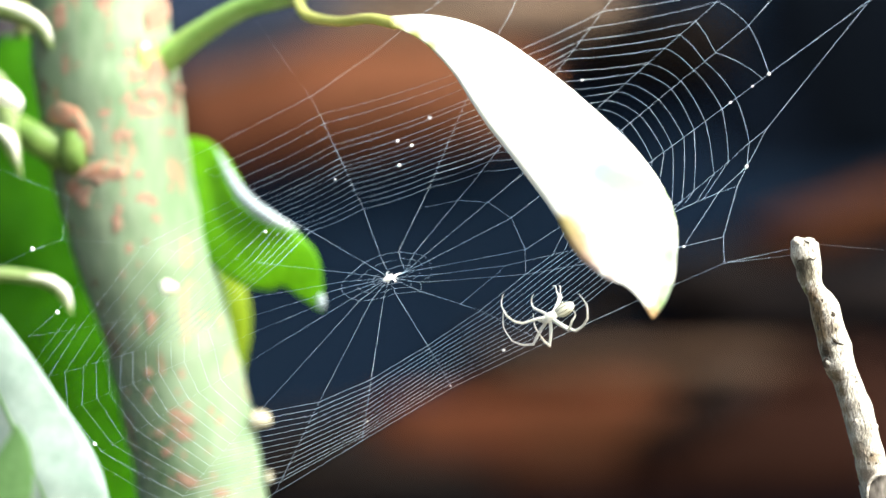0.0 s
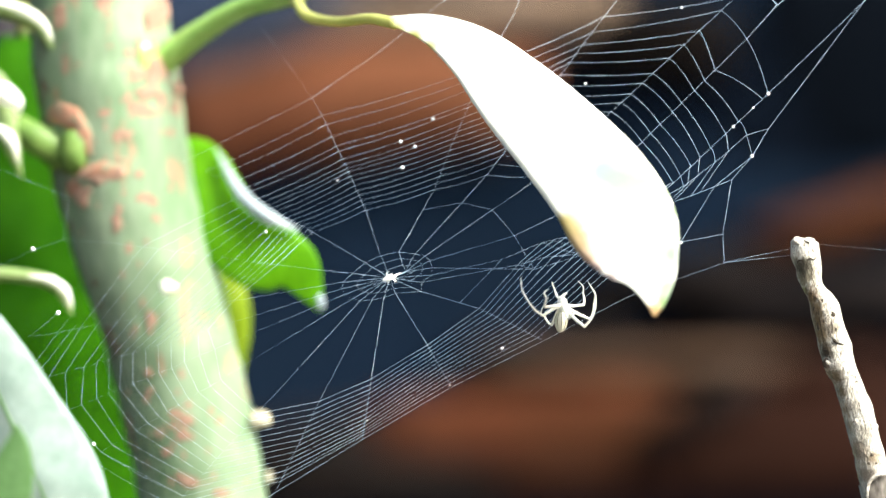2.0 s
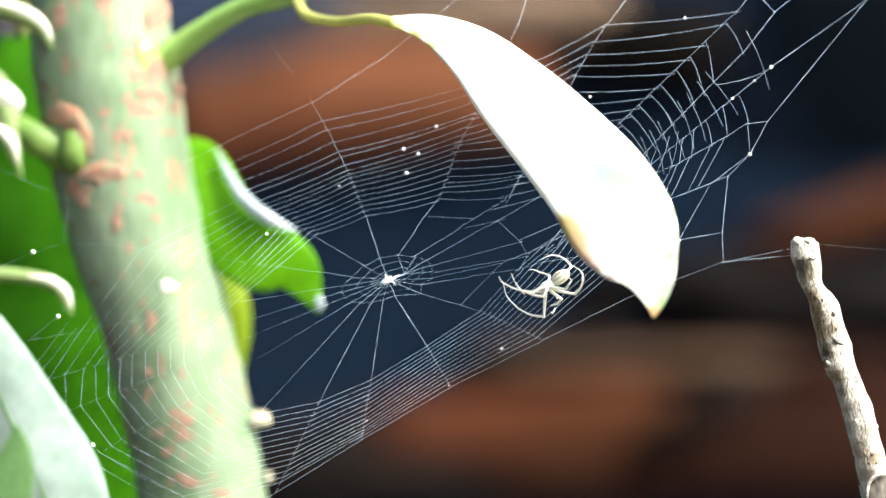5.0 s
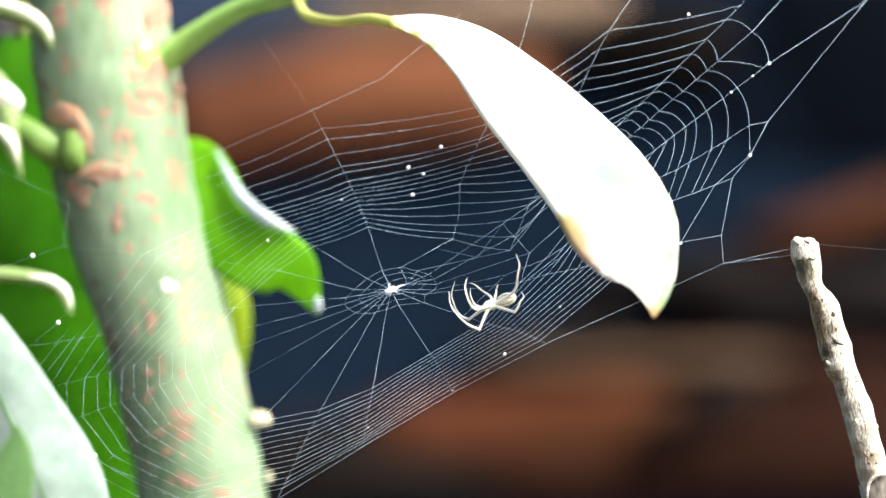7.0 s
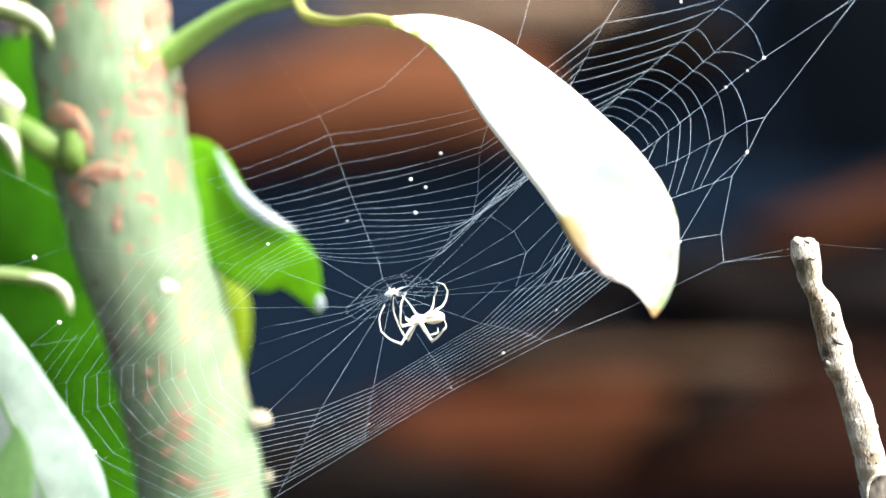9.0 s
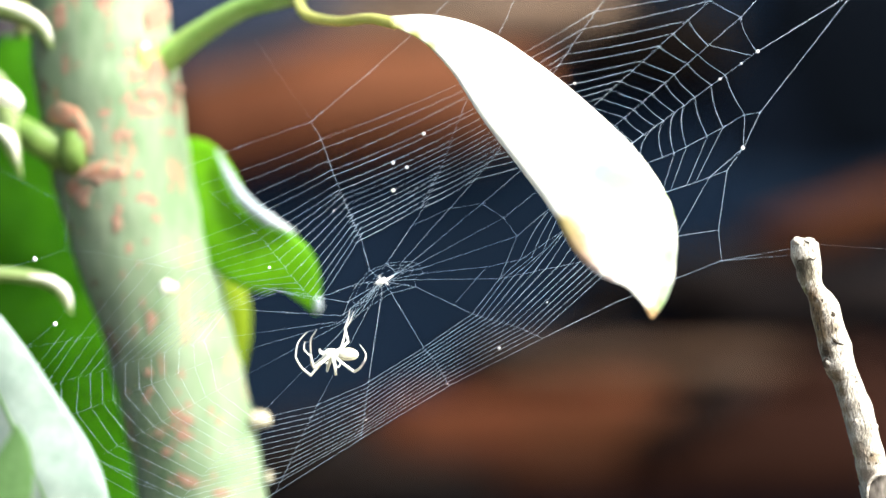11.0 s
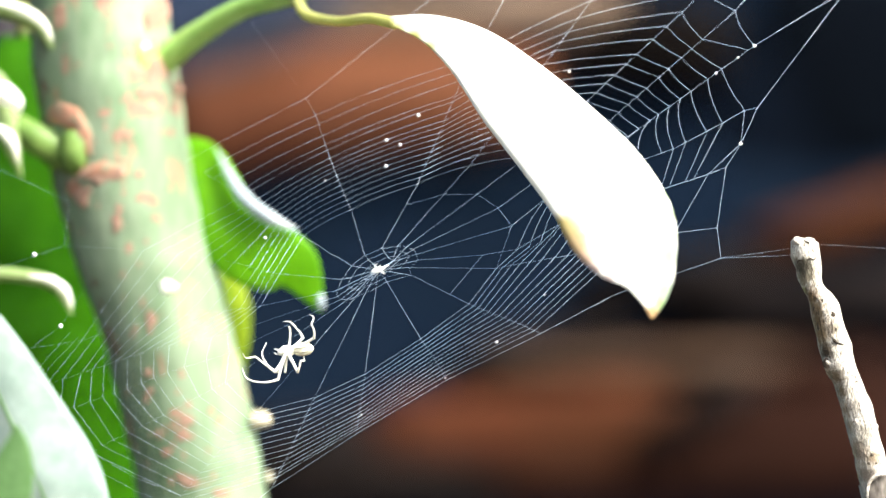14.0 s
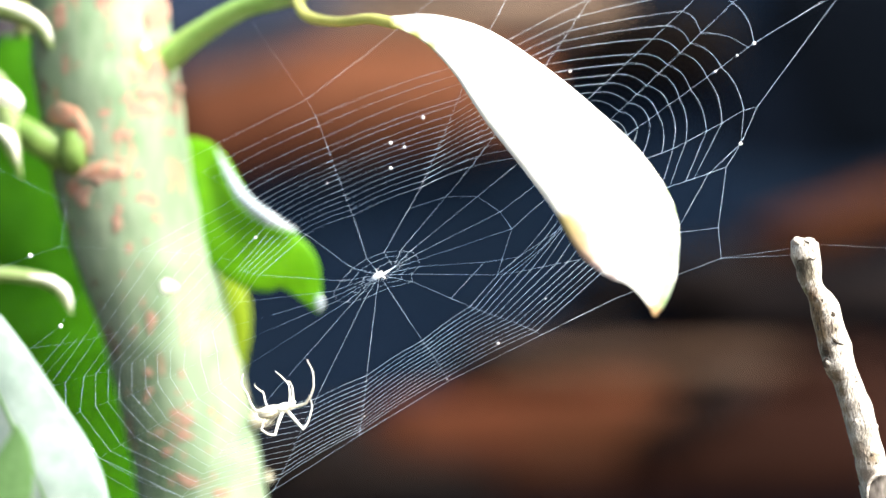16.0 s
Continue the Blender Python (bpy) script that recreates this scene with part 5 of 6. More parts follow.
    sway((91.08, 52.92), [(0.0, -0.0), (0.0, -0.0), (0.1, -0.0), (0.2, -0.0), (-1.0, -0.0), (-1.0, -0.0), (-0.7, -0.0), (-0.7, -0.0), (-0.7, -0.0), (-0.7, -0.0), (-0.7, -0.0), (-3.1, 1.7), (-2.2, 1.2), (-2.4, 1.2), (-2.4, 1.0), (-3.6, 1.7), (-3.4, 1.7), (-4.1, 1.7), (-4.8, 2.2), (-5.3, 2.4), (-5.0, 2.2), (-6.2, 2.6), (-6.5, 3.1), (-6.7, 3.4), (-5.5, 2.4)])
    for still in ((74.16, 0.12), (74.16, -1.68), (79.92, 0.96), (109.92, -1.80), (115.92, 70.92), (1.92, 76.92), (-58.08, 28.92), (-101.28, -4.68), (-98.88, 18.12), (-46.08, -62.28)):
        sway(still, [(0, 0)] * len(TIMES))


SPOKE_SWAY = {}  # a spoke that swings as a straight line: how far its end and its middle are off at each time


def sway_spokes():
    SPOKE_SWAY[3] = ([(0.0, -0.0), (0.1, -0.0), (0.5, -0.2), (0.8, -2.6), (0.8, -1.9), (0.4, -0.8), (1.4, -4.3), (1.7, -6.1), (1.4, -5.5), (2.0, -4.1), (1.9, -3.8), (-1.0, 0.1), (-0.4, -1.0), (-0.2, -1.2), (0.0, -1.4), (-1.7, 0.5), (-1.4, 0.4), (-1.9, 0.5), (-2.8, 1.7), (-3.2, 2.3), (-3.0, 2.0), (-3.6, 2.9), (-4.3, 4.8), (-4.6, 5.5), (-3.0, 2.2)],
                     [(0.0, -0.0), (0.1, -0.0), (0.5, -0.2), (1.2, -2.4), (1.2, -2.4), (0.7, -1.4), (2.0, -6.2), (2.2, -6.7), (2.0, -6.2), (3.8, -4.8), (3.6, -4.6), (-0.7, 1.8), (-0.2, -0.2), (0.0, -1.0), (0.2, -1.4), (-1.0, 0.6), (-0.7, 0.5), (-1.0, 0.6), (-1.9, 1.4), (-2.3, 1.8), (-2.0, 1.7), (-2.8, 2.4), (-3.4, 4.1), (-3.6, 4.6), (-2.2, 1.7)])
    SPOKE_SWAY[4] = ([(0.0, -0.0), (0.1, -0.0), (0.5, -0.4), (0.0, -3.6), (-0.4, -2.8), (0.5, -1.7), (-1.3, -7.0), (-1.9, -9.2), (-1.9, -8.6), (1.1, -1.4), (0.7, -1.4), (-1.6, 2.0), (-0.8, 1.0), (-0.6, 0.5), (-0.4, 0.2), (-1.8, 1.9), (-1.6, 1.8), (-1.9, 2.0), (-2.6, 2.9), (-3.0, 3.4), (-2.8, 3.1), (-3.4, 3.6), (-3.8, 5.5), (-4.0, 6.0), (-3.4, 4.8)],
                     [(0.0, -0.0), (0.1, -0.1), (0.5, -0.5), (0.2, -4.2), (0.6, -6.0), (1.0, -5.4), (3.0, -10.6), (3.0, -11.2), (3.0, -10.8), (0.0, -3.0), (0.0, -2.9), (-1.2, 2.3), (-0.6, 0.6), (-0.2, -0.0), (0.0, -0.6), (-1.3, 1.3), (-1.2, 1.2), (-1.4, 1.4), (-2.3, 2.0), (-2.6, 2.4), (-2.4, 2.2), (-3.0, 2.6), (-3.6, 4.3), (-3.7, 4.8), (-2.4, 2.4)])
    SPOKE_SWAY[5] = ([(0.0, -0.0), (0.0, -0.1), (0.4, -0.5), (0.2, -3.2), (-0.2, -4.2), (-0.2, -4.7), (0.5, -0.5), (-0.1, 0.1), (0.1, 0.4), (0.5, 2.5), (0.0, 2.2), (-2.6, 5.6), (-1.3, 4.3), (-1.4, 4.0), (-1.1, 3.4), (-2.6, 4.9), (-2.0, 4.6), (-2.5, 4.8), (-3.1, 6.0), (-3.4, 6.4), (-3.1, 6.0), (-4.0, 6.8), (-4.1, 8.5), (-4.4, 9.1), (-3.2, 6.5)],
                     [(0.0, -0.0), (0.0, -0.1), (0.4, -0.7), (0.4, -4.8), (2.3, -7.0), (2.3, -6.6), (2.3, -3.0), (0.5, -2.4), (0.5, -2.2), (0.5, 2.4), (0.5, 2.2), (-1.9, 7.2), (-1.2, 4.8), (-1.0, 3.8), (-0.7, 3.0), (-1.9, 5.8), (-1.6, 5.5), (-1.9, 5.6), (-2.8, 6.7), (-3.2, 7.2), (-2.9, 6.8), (-3.7, 7.8), (-4.1, 9.6), (-4.3, 10.3), (-3.2, 7.0)])
    SPOKE_SWAY[6] = ([(0.0, -0.0), (0.0, -0.0), (0.2, -0.1), (-0.6, -0.2), (-1.0, 1.2), (-0.7, 1.4), (-0.4, 2.4), (-0.4, 3.2), (-0.4, 3.2), (0.2, 3.4), (0.2, 3.1), (-1.0, 5.4), (-0.6, 4.3), (-0.5, 4.0), (-0.4, 3.6), (-0.8, 5.3), (-0.6, 5.0), (-0.7, 5.2), (-0.8, 5.8), (-1.0, 6.2), (-0.8, 6.0), (-1.0, 6.4), (-1.4, 7.9), (-1.4, 8.4), (-1.0, 6.0)],
                     [(0.0, -0.0), (0.0, -0.0), (0.2, -0.0), (0.6, 0.6), (1.2, 3.6), (1.0, 3.8), (-0.4, 5.6), (-1.0, 8.6), (-1.0, 8.4), (-1.0, 6.8), (-1.0, 6.6), (-1.6, 10.4), (-1.2, 9.4), (-1.1, 9.0), (-1.0, 8.6), (-1.7, 10.3), (-1.4, 10.1), (-1.6, 10.1), (-1.8, 11.0), (-2.0, 11.5), (-1.8, 11.0), (-2.2, 11.6), (-2.6, 13.2), (-2.6, 13.7), (-1.9, 11.0)])


def spread(p):
    """How far places are off at each time, from the known places round them."""
    at = np.array([s[0] for s in SWAY])
    offs = np.array([s[1] for s in SWAY])
    gap = ((p[:, None, :] - at[None]) ** 2).sum(2)
    weight = 1 / (gap + 4.0) ** 1.6
    weight /= weight.sum(1, keepdims=True)
    off = np.einsum("ps,std->ptd", weight, offs)
    arm = p - np.array(HUB)
    near = np.clip((15.5 - np.hypot(arm[:, 0], arm[:, 1])) / 4.5, 0, 1)[:, None]
    for k, turn in enumerate(TWIST):
        c, d = math.cos(radians(turn)), math.sin(radians(turn))
        x, z = arm[:, 0], arm[:, 1] * (1 - 0.012 * turn)
        off[:, k] += near * (np.stack((x * c - z * d, x * d + z * c), 1) - arm)
    return off


# How far the hub's oval is turned in the web's plane at each time, in degrees.
TWIST = (0, 0, 0, 0, 0, 0, 0, 0, 0, 3, 3, 8, 10, 10, 6, 15, 15, 15, 13, 12, 13, 12, 10, 10, 10)


SPAN = {3: (32.9, 58.08), 4: (39.7, 65.28), 5: (43.5, 69.48), 6: (50.9, 68.28)}  # where the middle and the end of these spokes are known


def spoke_sway(spoke, at, off):
    """Turn off, in place, into the swing of the spoke as a straight line."""
    if spoke not in SPOKE_SWAY:
        return
    end, middle = (np.array(v) for v in SPOKE_SWAY[spoke])
    x0, x1 = SPAN[spoke]
    f = max((at[0] - x0) / (x1 - x0), -0.5)
    w = min(max((at[0] - x0 + 24) / 10, 0), 1)
    off += w * (middle + (end - middle) * f - off)


def web_points(points):
    """Where points of the web stand at each time, in the web's own space."""
    p = np.array(points)
    moved = p[:, None, :] + spread(p)
    for k, q in enumerate(points):
        spoke, u = WAY_OF.get((round(q[0], 1), round(q[1], 1)), (None, 0))
        if spoke is not None and -1 < u < 0:
            rim, inner = SPOKES[spoke][0], SPOKES[spoke][1]
            first, last = spread(np.array([rim, inner]))
            spoke_sway(spoke, inner, last)
            moved[k] = p[k] + first * -u + last * (1 + u)
        elif spoke in SPOKE_SWAY:
            off = moved[k] - p[k]
            spoke_sway(spoke, q, off)
            moved[k] = p[k] + off
    out = []
    for (x0, z0), row in zip(points, moved):
        deep = web_depth(x0, z0)
        out.append([pt(x, z, deep + 0.25 * (z - z0)) - Vector((0, 0, EYE_H)) for x, z in row])
    return out


# How far the wind lifts (+) or drops (-) the bows of the upper threads, in degrees.
WIND = {t: -50 for t in TIMES}
WIND.update({7: -70, 7.5: -70, 8: -75, 8.5: -75, 9: -80, 11.5: -20, 12: -10, 12.5: -20, 13: 30, 13.5: 40, 14: 50, 14.5: 75, 15: 85, 15.5: 85, 16: 50})
# How far the threads at the far end belly away from the hub (+) or towards it (-).
BELLY = dict(zip(TIMES, (0.25, 0.25, 0.25, 0.3, 0.3, 0.5, 0.1, 0.0, 0.0, 0.9, 0.8, 0.6, 0.5, 0.3, 0.5, -0.7, -0.75, -0.85, 0.1, 0.6, -0.6, 0.6, 0.9, 0.98, 0.9)))


def move_web():
    sway_web()
    sway_spokes()
    starts = web_points([s[1] for s in STRANDS])
    ends = web_points([s[2] for s in STRANDS])
    heart = web_points([HUB])[0]
    for (ob, _, _, r, bow), a, b in zip(STRANDS, starts, ends):
        spans = sorted((q - p).length for p, q in zip(a, b))
        length = min(spans[-1], spans[len(a) // 2] * 2.5)
        if bow:
            ob.data = bowed_thread(length * 1.01, r, bow)
        else:
            ob.scale = (r / 1000, r / 1000, length * 1.01)
        rows, before = [], None
        for t, p, q, h in zip(TIMES, a, b, heart):
            # a slack thread swings out of the web's plane instead of growing short
            sight = ((p + q) / 2 + Vector((0, REACH, 0))).normalized()
            d = q - p
            over = d.dot(sight)
            slack = sight * (max(math.sqrt(max(over ** 2 + length ** 2 - d.length_squared, 0)) - abs(over), 0) / 2 * (1 if over >= 0 else -1))
            p, q = p - slack, q + slack
            if bow:
                lean = radians(WIND[t]) if bow == "wind" else radians(70 if t >= 14.9 else 10)
                out = Vector((0, -math.cos(lean), math.sin(lean)))
                if bow == "out":
                    lean = math.acos(BELLY[t])
                    along = (q - p).normalized()
                    away = (p + q) / 2 - h
                    away = (away - along * away.dot(along)).normalized()
                    out = away * math.cos(lean) + along.cross(away) * math.sin(lean)
                before = bent(p, q, out)
                before.translation = (p + q) / 2
            else:
                before = aim((p + q) / 2, q, before)
            rows.append((t, before))
        glide(ob, rows)
    for (ob, _), line in zip(SPECKS, web_points([s[1] for s in SPECKS])):
        walk(ob, [(t, Matrix.Translation(p)) for t, p in zip(TIMES, line)])
    walk(hub_tuft, [(t, Matrix.Translation(p + Vector((0, -0.0003, 0)))) for t, p in zip(TIMES, web_points([HUB])[0])])


STANCES = []


def stance(t, body, legs):
    """Head and abdomen, then knee, ankle and foot of eight legs, at one time."""
    STANCES.append((t, body, [legs[k:k + 3] for k in range(0, 24, 3)]))


def spider_stances():
    stance(0, [(22.7, -14.5), (27.1, -11.9)], [(16.9, -15.7), (13.3, -14.0), (12.8, -9.5), (19.1, -20.5), (14.8, -19.7), (12.6, -12.5), (22.6, -20.6), (20.3, -17.9), (19.1, -13.7), (19.7, -12.8), (19.0, -11.6), (19.4, -9.7), (24.6, -11.0), (24.4, -9.1), (23.4, -7.9), (25.1, -11.0), (25.3, -9.5), (24.8, -7.9), (28.0, -17.3), (30.4, -14.6), (28.7, -9.5), (26.3, -17.0), (27.1, -15.1), (27.4, -12.7)])
    stance(0.5, [(22.7, -14.5), (27.1, -11.9)], [(16.9, -15.4), (13.3, -13.8), (12.8, -9.2), (19.1, -20.3), (14.9, -19.4), (13.1, -12.5), (22.6, -20.5), (20.3, -17.9), (19.1, -13.7), (19.7, -12.5), (19.0, -11.3), (19.4, -9.7), (24.6, -10.9), (24.2, -8.9), (23.6, -7.0), (25.3, -10.7), (25.3, -9.2), (25.0, -8.0), (28.0, -17.0), (30.4, -14.3), (28.7, -9.2), (26.3, -17.0), (27.2, -14.9), (27.4, -12.7)])
    stance(1, [(23.5, -14.9), (27.4, -12.1)], [(17.5, -15.7), (13.7, -14.0), (13.1, -10.1), (19.3, -20.5), (14.9, -19.9), (13.3, -13.7), (22.6, -20.5), (20.3, -18.1), (19.2, -14.0), (20.2, -12.8), (19.3, -11.9), (19.6, -10.1), (25.2, -10.7), (24.6, -8.3), (23.6, -7.1), (25.9, -11.3), (26.3, -9.5), (26.0, -8.0), (28.1, -17.6), (30.7, -15.2), (28.9, -10.1), (26.4, -17.3), (27.4, -14.9), (27.6, -12.5)])
    stance(1.5, [(19.9, -16.4), (23.3, -14.9)], [(17.5, -19.1), (15.1, -16.7), (13.9, -11.5), (17.3, -16.1), (17.2, -14.3), (17.6, -12.8), (20.8, -19.3), (19.9, -18.1), (19.6, -17.3), (18.7, -13.1), (18.5, -11.3), (17.8, -9.2), (23.9, -12.7), (23.8, -10.3), (22.3, -8.0), (23.3, -12.5), (22.0, -11.0), (19.8, -9.5), (28.1, -14.6), (29.4, -10.3), (26.9, -5.0), (25.9, -18.5), (26.3, -16.7), (27.5, -12.5)])
    stance(2, [(25.3, -11.9), (25.1, -16.4)], [(21.1, -14.0), (18.1, -11.3), (16.3, -5.9), (23.3, -16.3), (22.0, -14.6), (21.4, -12.2), (21.5, -12.2), (21.7, -10.3), (22.2, -8.6), (24.4, -10.1), (23.9, -8.5), (23.3, -7.1), (29.9, -11.9), (30.0, -9.5), (28.7, -6.8), (31.6, -15.1), (32.2, -11.5), (31.3, -7.9), (30.4, -16.9), (33.5, -10.4), (30.4, -5.6), (26.3, -14.6), (26.9, -13.7), (27.4, -12.8)])
    stance(2.5, [(26.3, -9.5), (30.1, -7.3)], [(20.8, -11.0), (16.9, -10.1), (15.8, -6.1), (23.5, -15.7), (17.8, -14.6), (16.0, -9.5), (22.1, -14.6), (19.0, -11.3), (18.2, -5.3), (25.1, -8.6), (23.2, -7.7), (22.1, -6.8), (24.5, -6.2), (23.8, -3.5), (22.7, -0.5), (30.1, -6.1), (28.3, -3.7), (24.7, -4.7), (31.0, -12.8), (33.4, -10.1), (31.6, -6.1), (24.4, -15.1), (25.3, -13.4), (25.9, -12.5)])
    stance(3, [(22.1, -9.7), (22.3, -14.3)], [(19.3, -14.6), (16.3, -11.3), (16.6, -7.1), (19.1, -9.8), (18.1, -7.1), (19.0, -2.9), (20.3, -10.7), (18.7, -7.9), (19.6, -5.3), (22.3, -8.6), (22.6, -7.9), (22.9, -6.7), (24.5, -8.9), (25.0, -6.8), (22.9, -3.1), (28.9, -11.5), (29.8, -6.2), (25.6, -1.3), (28.0, -12.5), (29.3, -7.1), (24.4, -4.7), (26.2, -13.1), (25.1, -11.5), (24.5, -10.7)])
    stance(3.5, [(22.1, -11.3), (24.7, -13.1)], [(18.1, -14.0), (13.9, -11.6), (12.8, -6.1), (21.1, -17.0), (16.9, -15.8), (15.5, -10.7), (20.2, -10.9), (19.1, -9.1), (19.7, -7.1), (22.3, -9.5), (22.0, -7.1), (22.0, -4.7), (26.2, -9.5), (26.5, -8.3), (26.2, -7.1), (27.5, -11.0), (27.7, -8.6), (26.8, -5.9), (27.4, -14.3), (31.6, -13.7), (31.6, -9.5), (28.7, -13.1), (28.7, -11.0), (28.0, -6.1)])
    stance(4, [(23.2, -7.9), (28.1, -5.3)], [(20.3, -9.1), (15.4, -8.3), (12.8, -4.7), (23.8, -14.3), (16.7, -12.8), (12.8, -6.8), (20.8, -8.0), (17.9, -6.1), (16.1, -1.9), (23.2, -5.9), (21.4, -5.3), (19.6, -4.6), (23.3, -14.0), (17.9, -12.5), (16.9, -7.9), (29.3, -3.7), (27.1, -1.4), (23.2, -2.5), (29.5, -9.8), (31.6, -7.1), (29.5, -3.5), (27.4, -8.3), (28.3, -7.1), (27.7, -5.9)])
    stance(6.5, [(15.5, -9.1), (19.7, -5.9)], [(12.4, -10.4), (8.5, -7.9), (6.1, -5.6), (13.7, -15.2), (7.9, -13.1), (6.5, -6.7), (17.2, -13.7), (11.2, -13.4), (7.9, -7.1), (16.7, -6.8), (14.3, -5.9), (11.8, -5.2), (19.3, -5.3), (19.9, -3.5), (20.2, -1.1), (20.8, -4.7), (17.9, -2.3), (13.6, -2.4), (20.2, -10.4), (20.9, -7.4), (20.8, -5.0), (19.1, -9.8), (19.9, -8.3), (20.2, -6.5)])
    stance(7, [(10.1, -11.9), (14.9, -10.1)], [(7.7, -17.0), (1.9, -13.4), (0.7, -7.7), (5.5, -15.1), (2.8, -13.1), (2.5, -7.1), (7.0, -12.7), (5.3, -10.7), (5.0, -6.2), (7.6, -12.7), (6.1, -10.7), (5.9, -8.3), (10.3, -10.3), (8.3, -8.9), (5.9, -7.3), (11.3, -9.8), (11.5, -8.9), (11.6, -7.9), (14.9, -9.1), (15.6, -5.9), (15.4, -1.1), (15.1, -13.3), (16.3, -11.0), (16.6, -9.1)])
    stance(7.5, [(1.6, -9.8), (6.1, -10.9)], [(0.5, -15.8), (-1.4, -13.7), (-1.9, -10.1), (-1.3, -13.4), (-0.5, -9.5), (0.1, -5.5), (1.9, -8.6), (1.6, -5.5), (0.7, -2.3), (2.3, -7.9), (2.5, -6.1), (2.3, -4.3), (5.9, -8.3), (4.3, -6.1), (2.9, -3.8), (8.2, -7.9), (8.2, -3.8), (5.2, -0.8), (4.3, -14.3), (4.7, -12.7), (4.9, -11.9), (7.0, -12.2), (6.1, -11.3), (5.5, -10.7)])
    stance(8, [(2.3, -11.6), (5.8, -9.7)], [(-2.3, -13.9), (-5.3, -10.7), (-4.4, -4.9), (-0.7, -17.0), (-4.4, -13.3), (-3.8, -7.1), (5.2, -16.9), (1.6, -15.8), (-1.1, -9.7), (1.1, -10.9), (-1.1, -8.6), (-3.2, -6.1), (4.0, -8.5), (2.5, -7.9), (1.1, -7.4), (7.6, -7.1), (4.9, -4.7), (-0.1, -5.0), (7.0, -11.0), (7.3, -9.5), (6.7, -7.7), (4.0, -12.5), (4.6, -14.3), (4.9, -16.1)])
    stance(8.5, [(1.1, -11.5), (4.8, -11.4)], [(-4.1, -10.9), (-6.7, -6.8), (-6.1, -1.4), (-1.1, -17.5), (-5.3, -14.6), (-5.5, -7.4), (2.2, -15.8), (-2.9, -13.1), (-5.4, -7.1), (0.7, -10.3), (-0.7, -8.9), (-1.9, -7.4), (4.7, -9.1), (3.1, -7.4), (0.2, -6.4), (7.7, -12.8), (8.6, -10.3), (5.5, -6.1), (1.6, -10.3), (2.2, -9.1), (2.5, -7.9), (3.5, -13.9), (3.4, -13.1), (3.7, -12.5)])
    stance(9, [(-5.3, -15.0), (-0.7, -14.3)], [(-9.8, -21.5), (-13.7, -17.0), (-12.1, -10.3), (-7.4, -19.4), (-9.5, -16.7), (-10.7, -10.3), (-8.6, -16.3), (-8.9, -14.3), (-7.7, -9.1), (-6.1, -13.4), (-7.4, -11.5), (-8.9, -9.8), (-2.5, -13.1), (-1.9, -10.3), (-1.4, -7.9), (-0.1, -12.2), (1.0, -9.1), (-1.4, -7.1), (-2.3, -19.4), (0.1, -17.0), (0.1, -14.6), (-3.2, -17.9), (-2.3, -17.9), (-1.1, -16.7)])
    stance(11.5, [(-24.5, -22.3), (-20.3, -23.0)], [(-29.5, -26.3), (-32.3, -21.1), (-28.7, -16.7), (-28.7, -24.2), (-29.6, -21.8), (-26.9, -17.9), (-28.1, -25.4), (-28.7, -23.0), (-29.9, -20.3), (-25.7, -26.6), (-25.4, -25.1), (-25.3, -23.5), (-22.7, -21.5), (-21.7, -16.7), (-19.7, -12.5), (-21.1, -20.6), (-21.7, -17.9), (-19.1, -14.3), (-19.3, -25.9), (-16.9, -23.3), (-18.5, -19.9), (-23.9, -26.6), (-24.1, -24.7), (-24.2, -23.5)])
    stance(12, [(-24.1, -19.4), (-23.0, -22.1)], [(-28.4, -23.9), (-30.7, -20.3), (-30.7, -14.5), (-26.3, -25.9), (-27.2, -21.5), (-26.5, -14.9), (-27.1, -20.6), (-25.7, -19.4), (-24.5, -17.9), (-25.9, -23.5), (-26.5, -21.5), (-26.3, -17.5), (-19.4, -19.4), (-19.9, -17.9), (-22.4, -16.1), (-18.7, -20.9), (-18.2, -17.5), (-19.4, -12.5), (-20.5, -25.9), (-20.0, -21.8), (-20.6, -15.8), (-21.2, -19.9), (-21.7, -17.9), (-24.7, -16.2)])
    stance(12.5, [(-21.2, -17.9), (-17.3, -18.7)], [(-26.0, -19.9), (-28.9, -16.3), (-29.3, -11.9), (-24.1, -23.9), (-29.3, -21.5), (-31.9, -16.3), (-20.0, -22.3), (-21.2, -21.1), (-21.5, -19.9), (-20.9, -16.3), (-22.1, -14.3), (-24.5, -11.5), (-17.6, -16.7), (-20.0, -15.7), (-21.8, -14.5), (-16.7, -15.5), (-17.3, -14.6), (-18.5, -13.1), (-14.9, -19.1), (-14.9, -15.1), (-16.9, -10.3), (-16.1, -16.3), (-16.9, -13.9), (-17.3, -11.0)])
    stance(13, [(-32.0, -20.0), (-32.6, -22.9)], [(-36.2, -24.5), (-39.5, -20.6), (-39.5, -17.3), (-37.9, -22.3), (-37.4, -19.4), (-38.5, -16.7), (-36.7, -21.2), (-36.2, -16.1), (-32.9, -12.5), (-37.3, -22.4), (-36.1, -20.3), (-35.6, -18.2), (-29.6, -20.5), (-29.0, -17.5), (-28.7, -14.3), (-28.1, -19.9), (-28.3, -18.5), (-30.2, -16.3), (-27.7, -20.9), (-25.3, -17.0), (-24.6, -11.3), (-29.3, -25.4), (-30.5, -23.0), (-30.7, -21.8)])
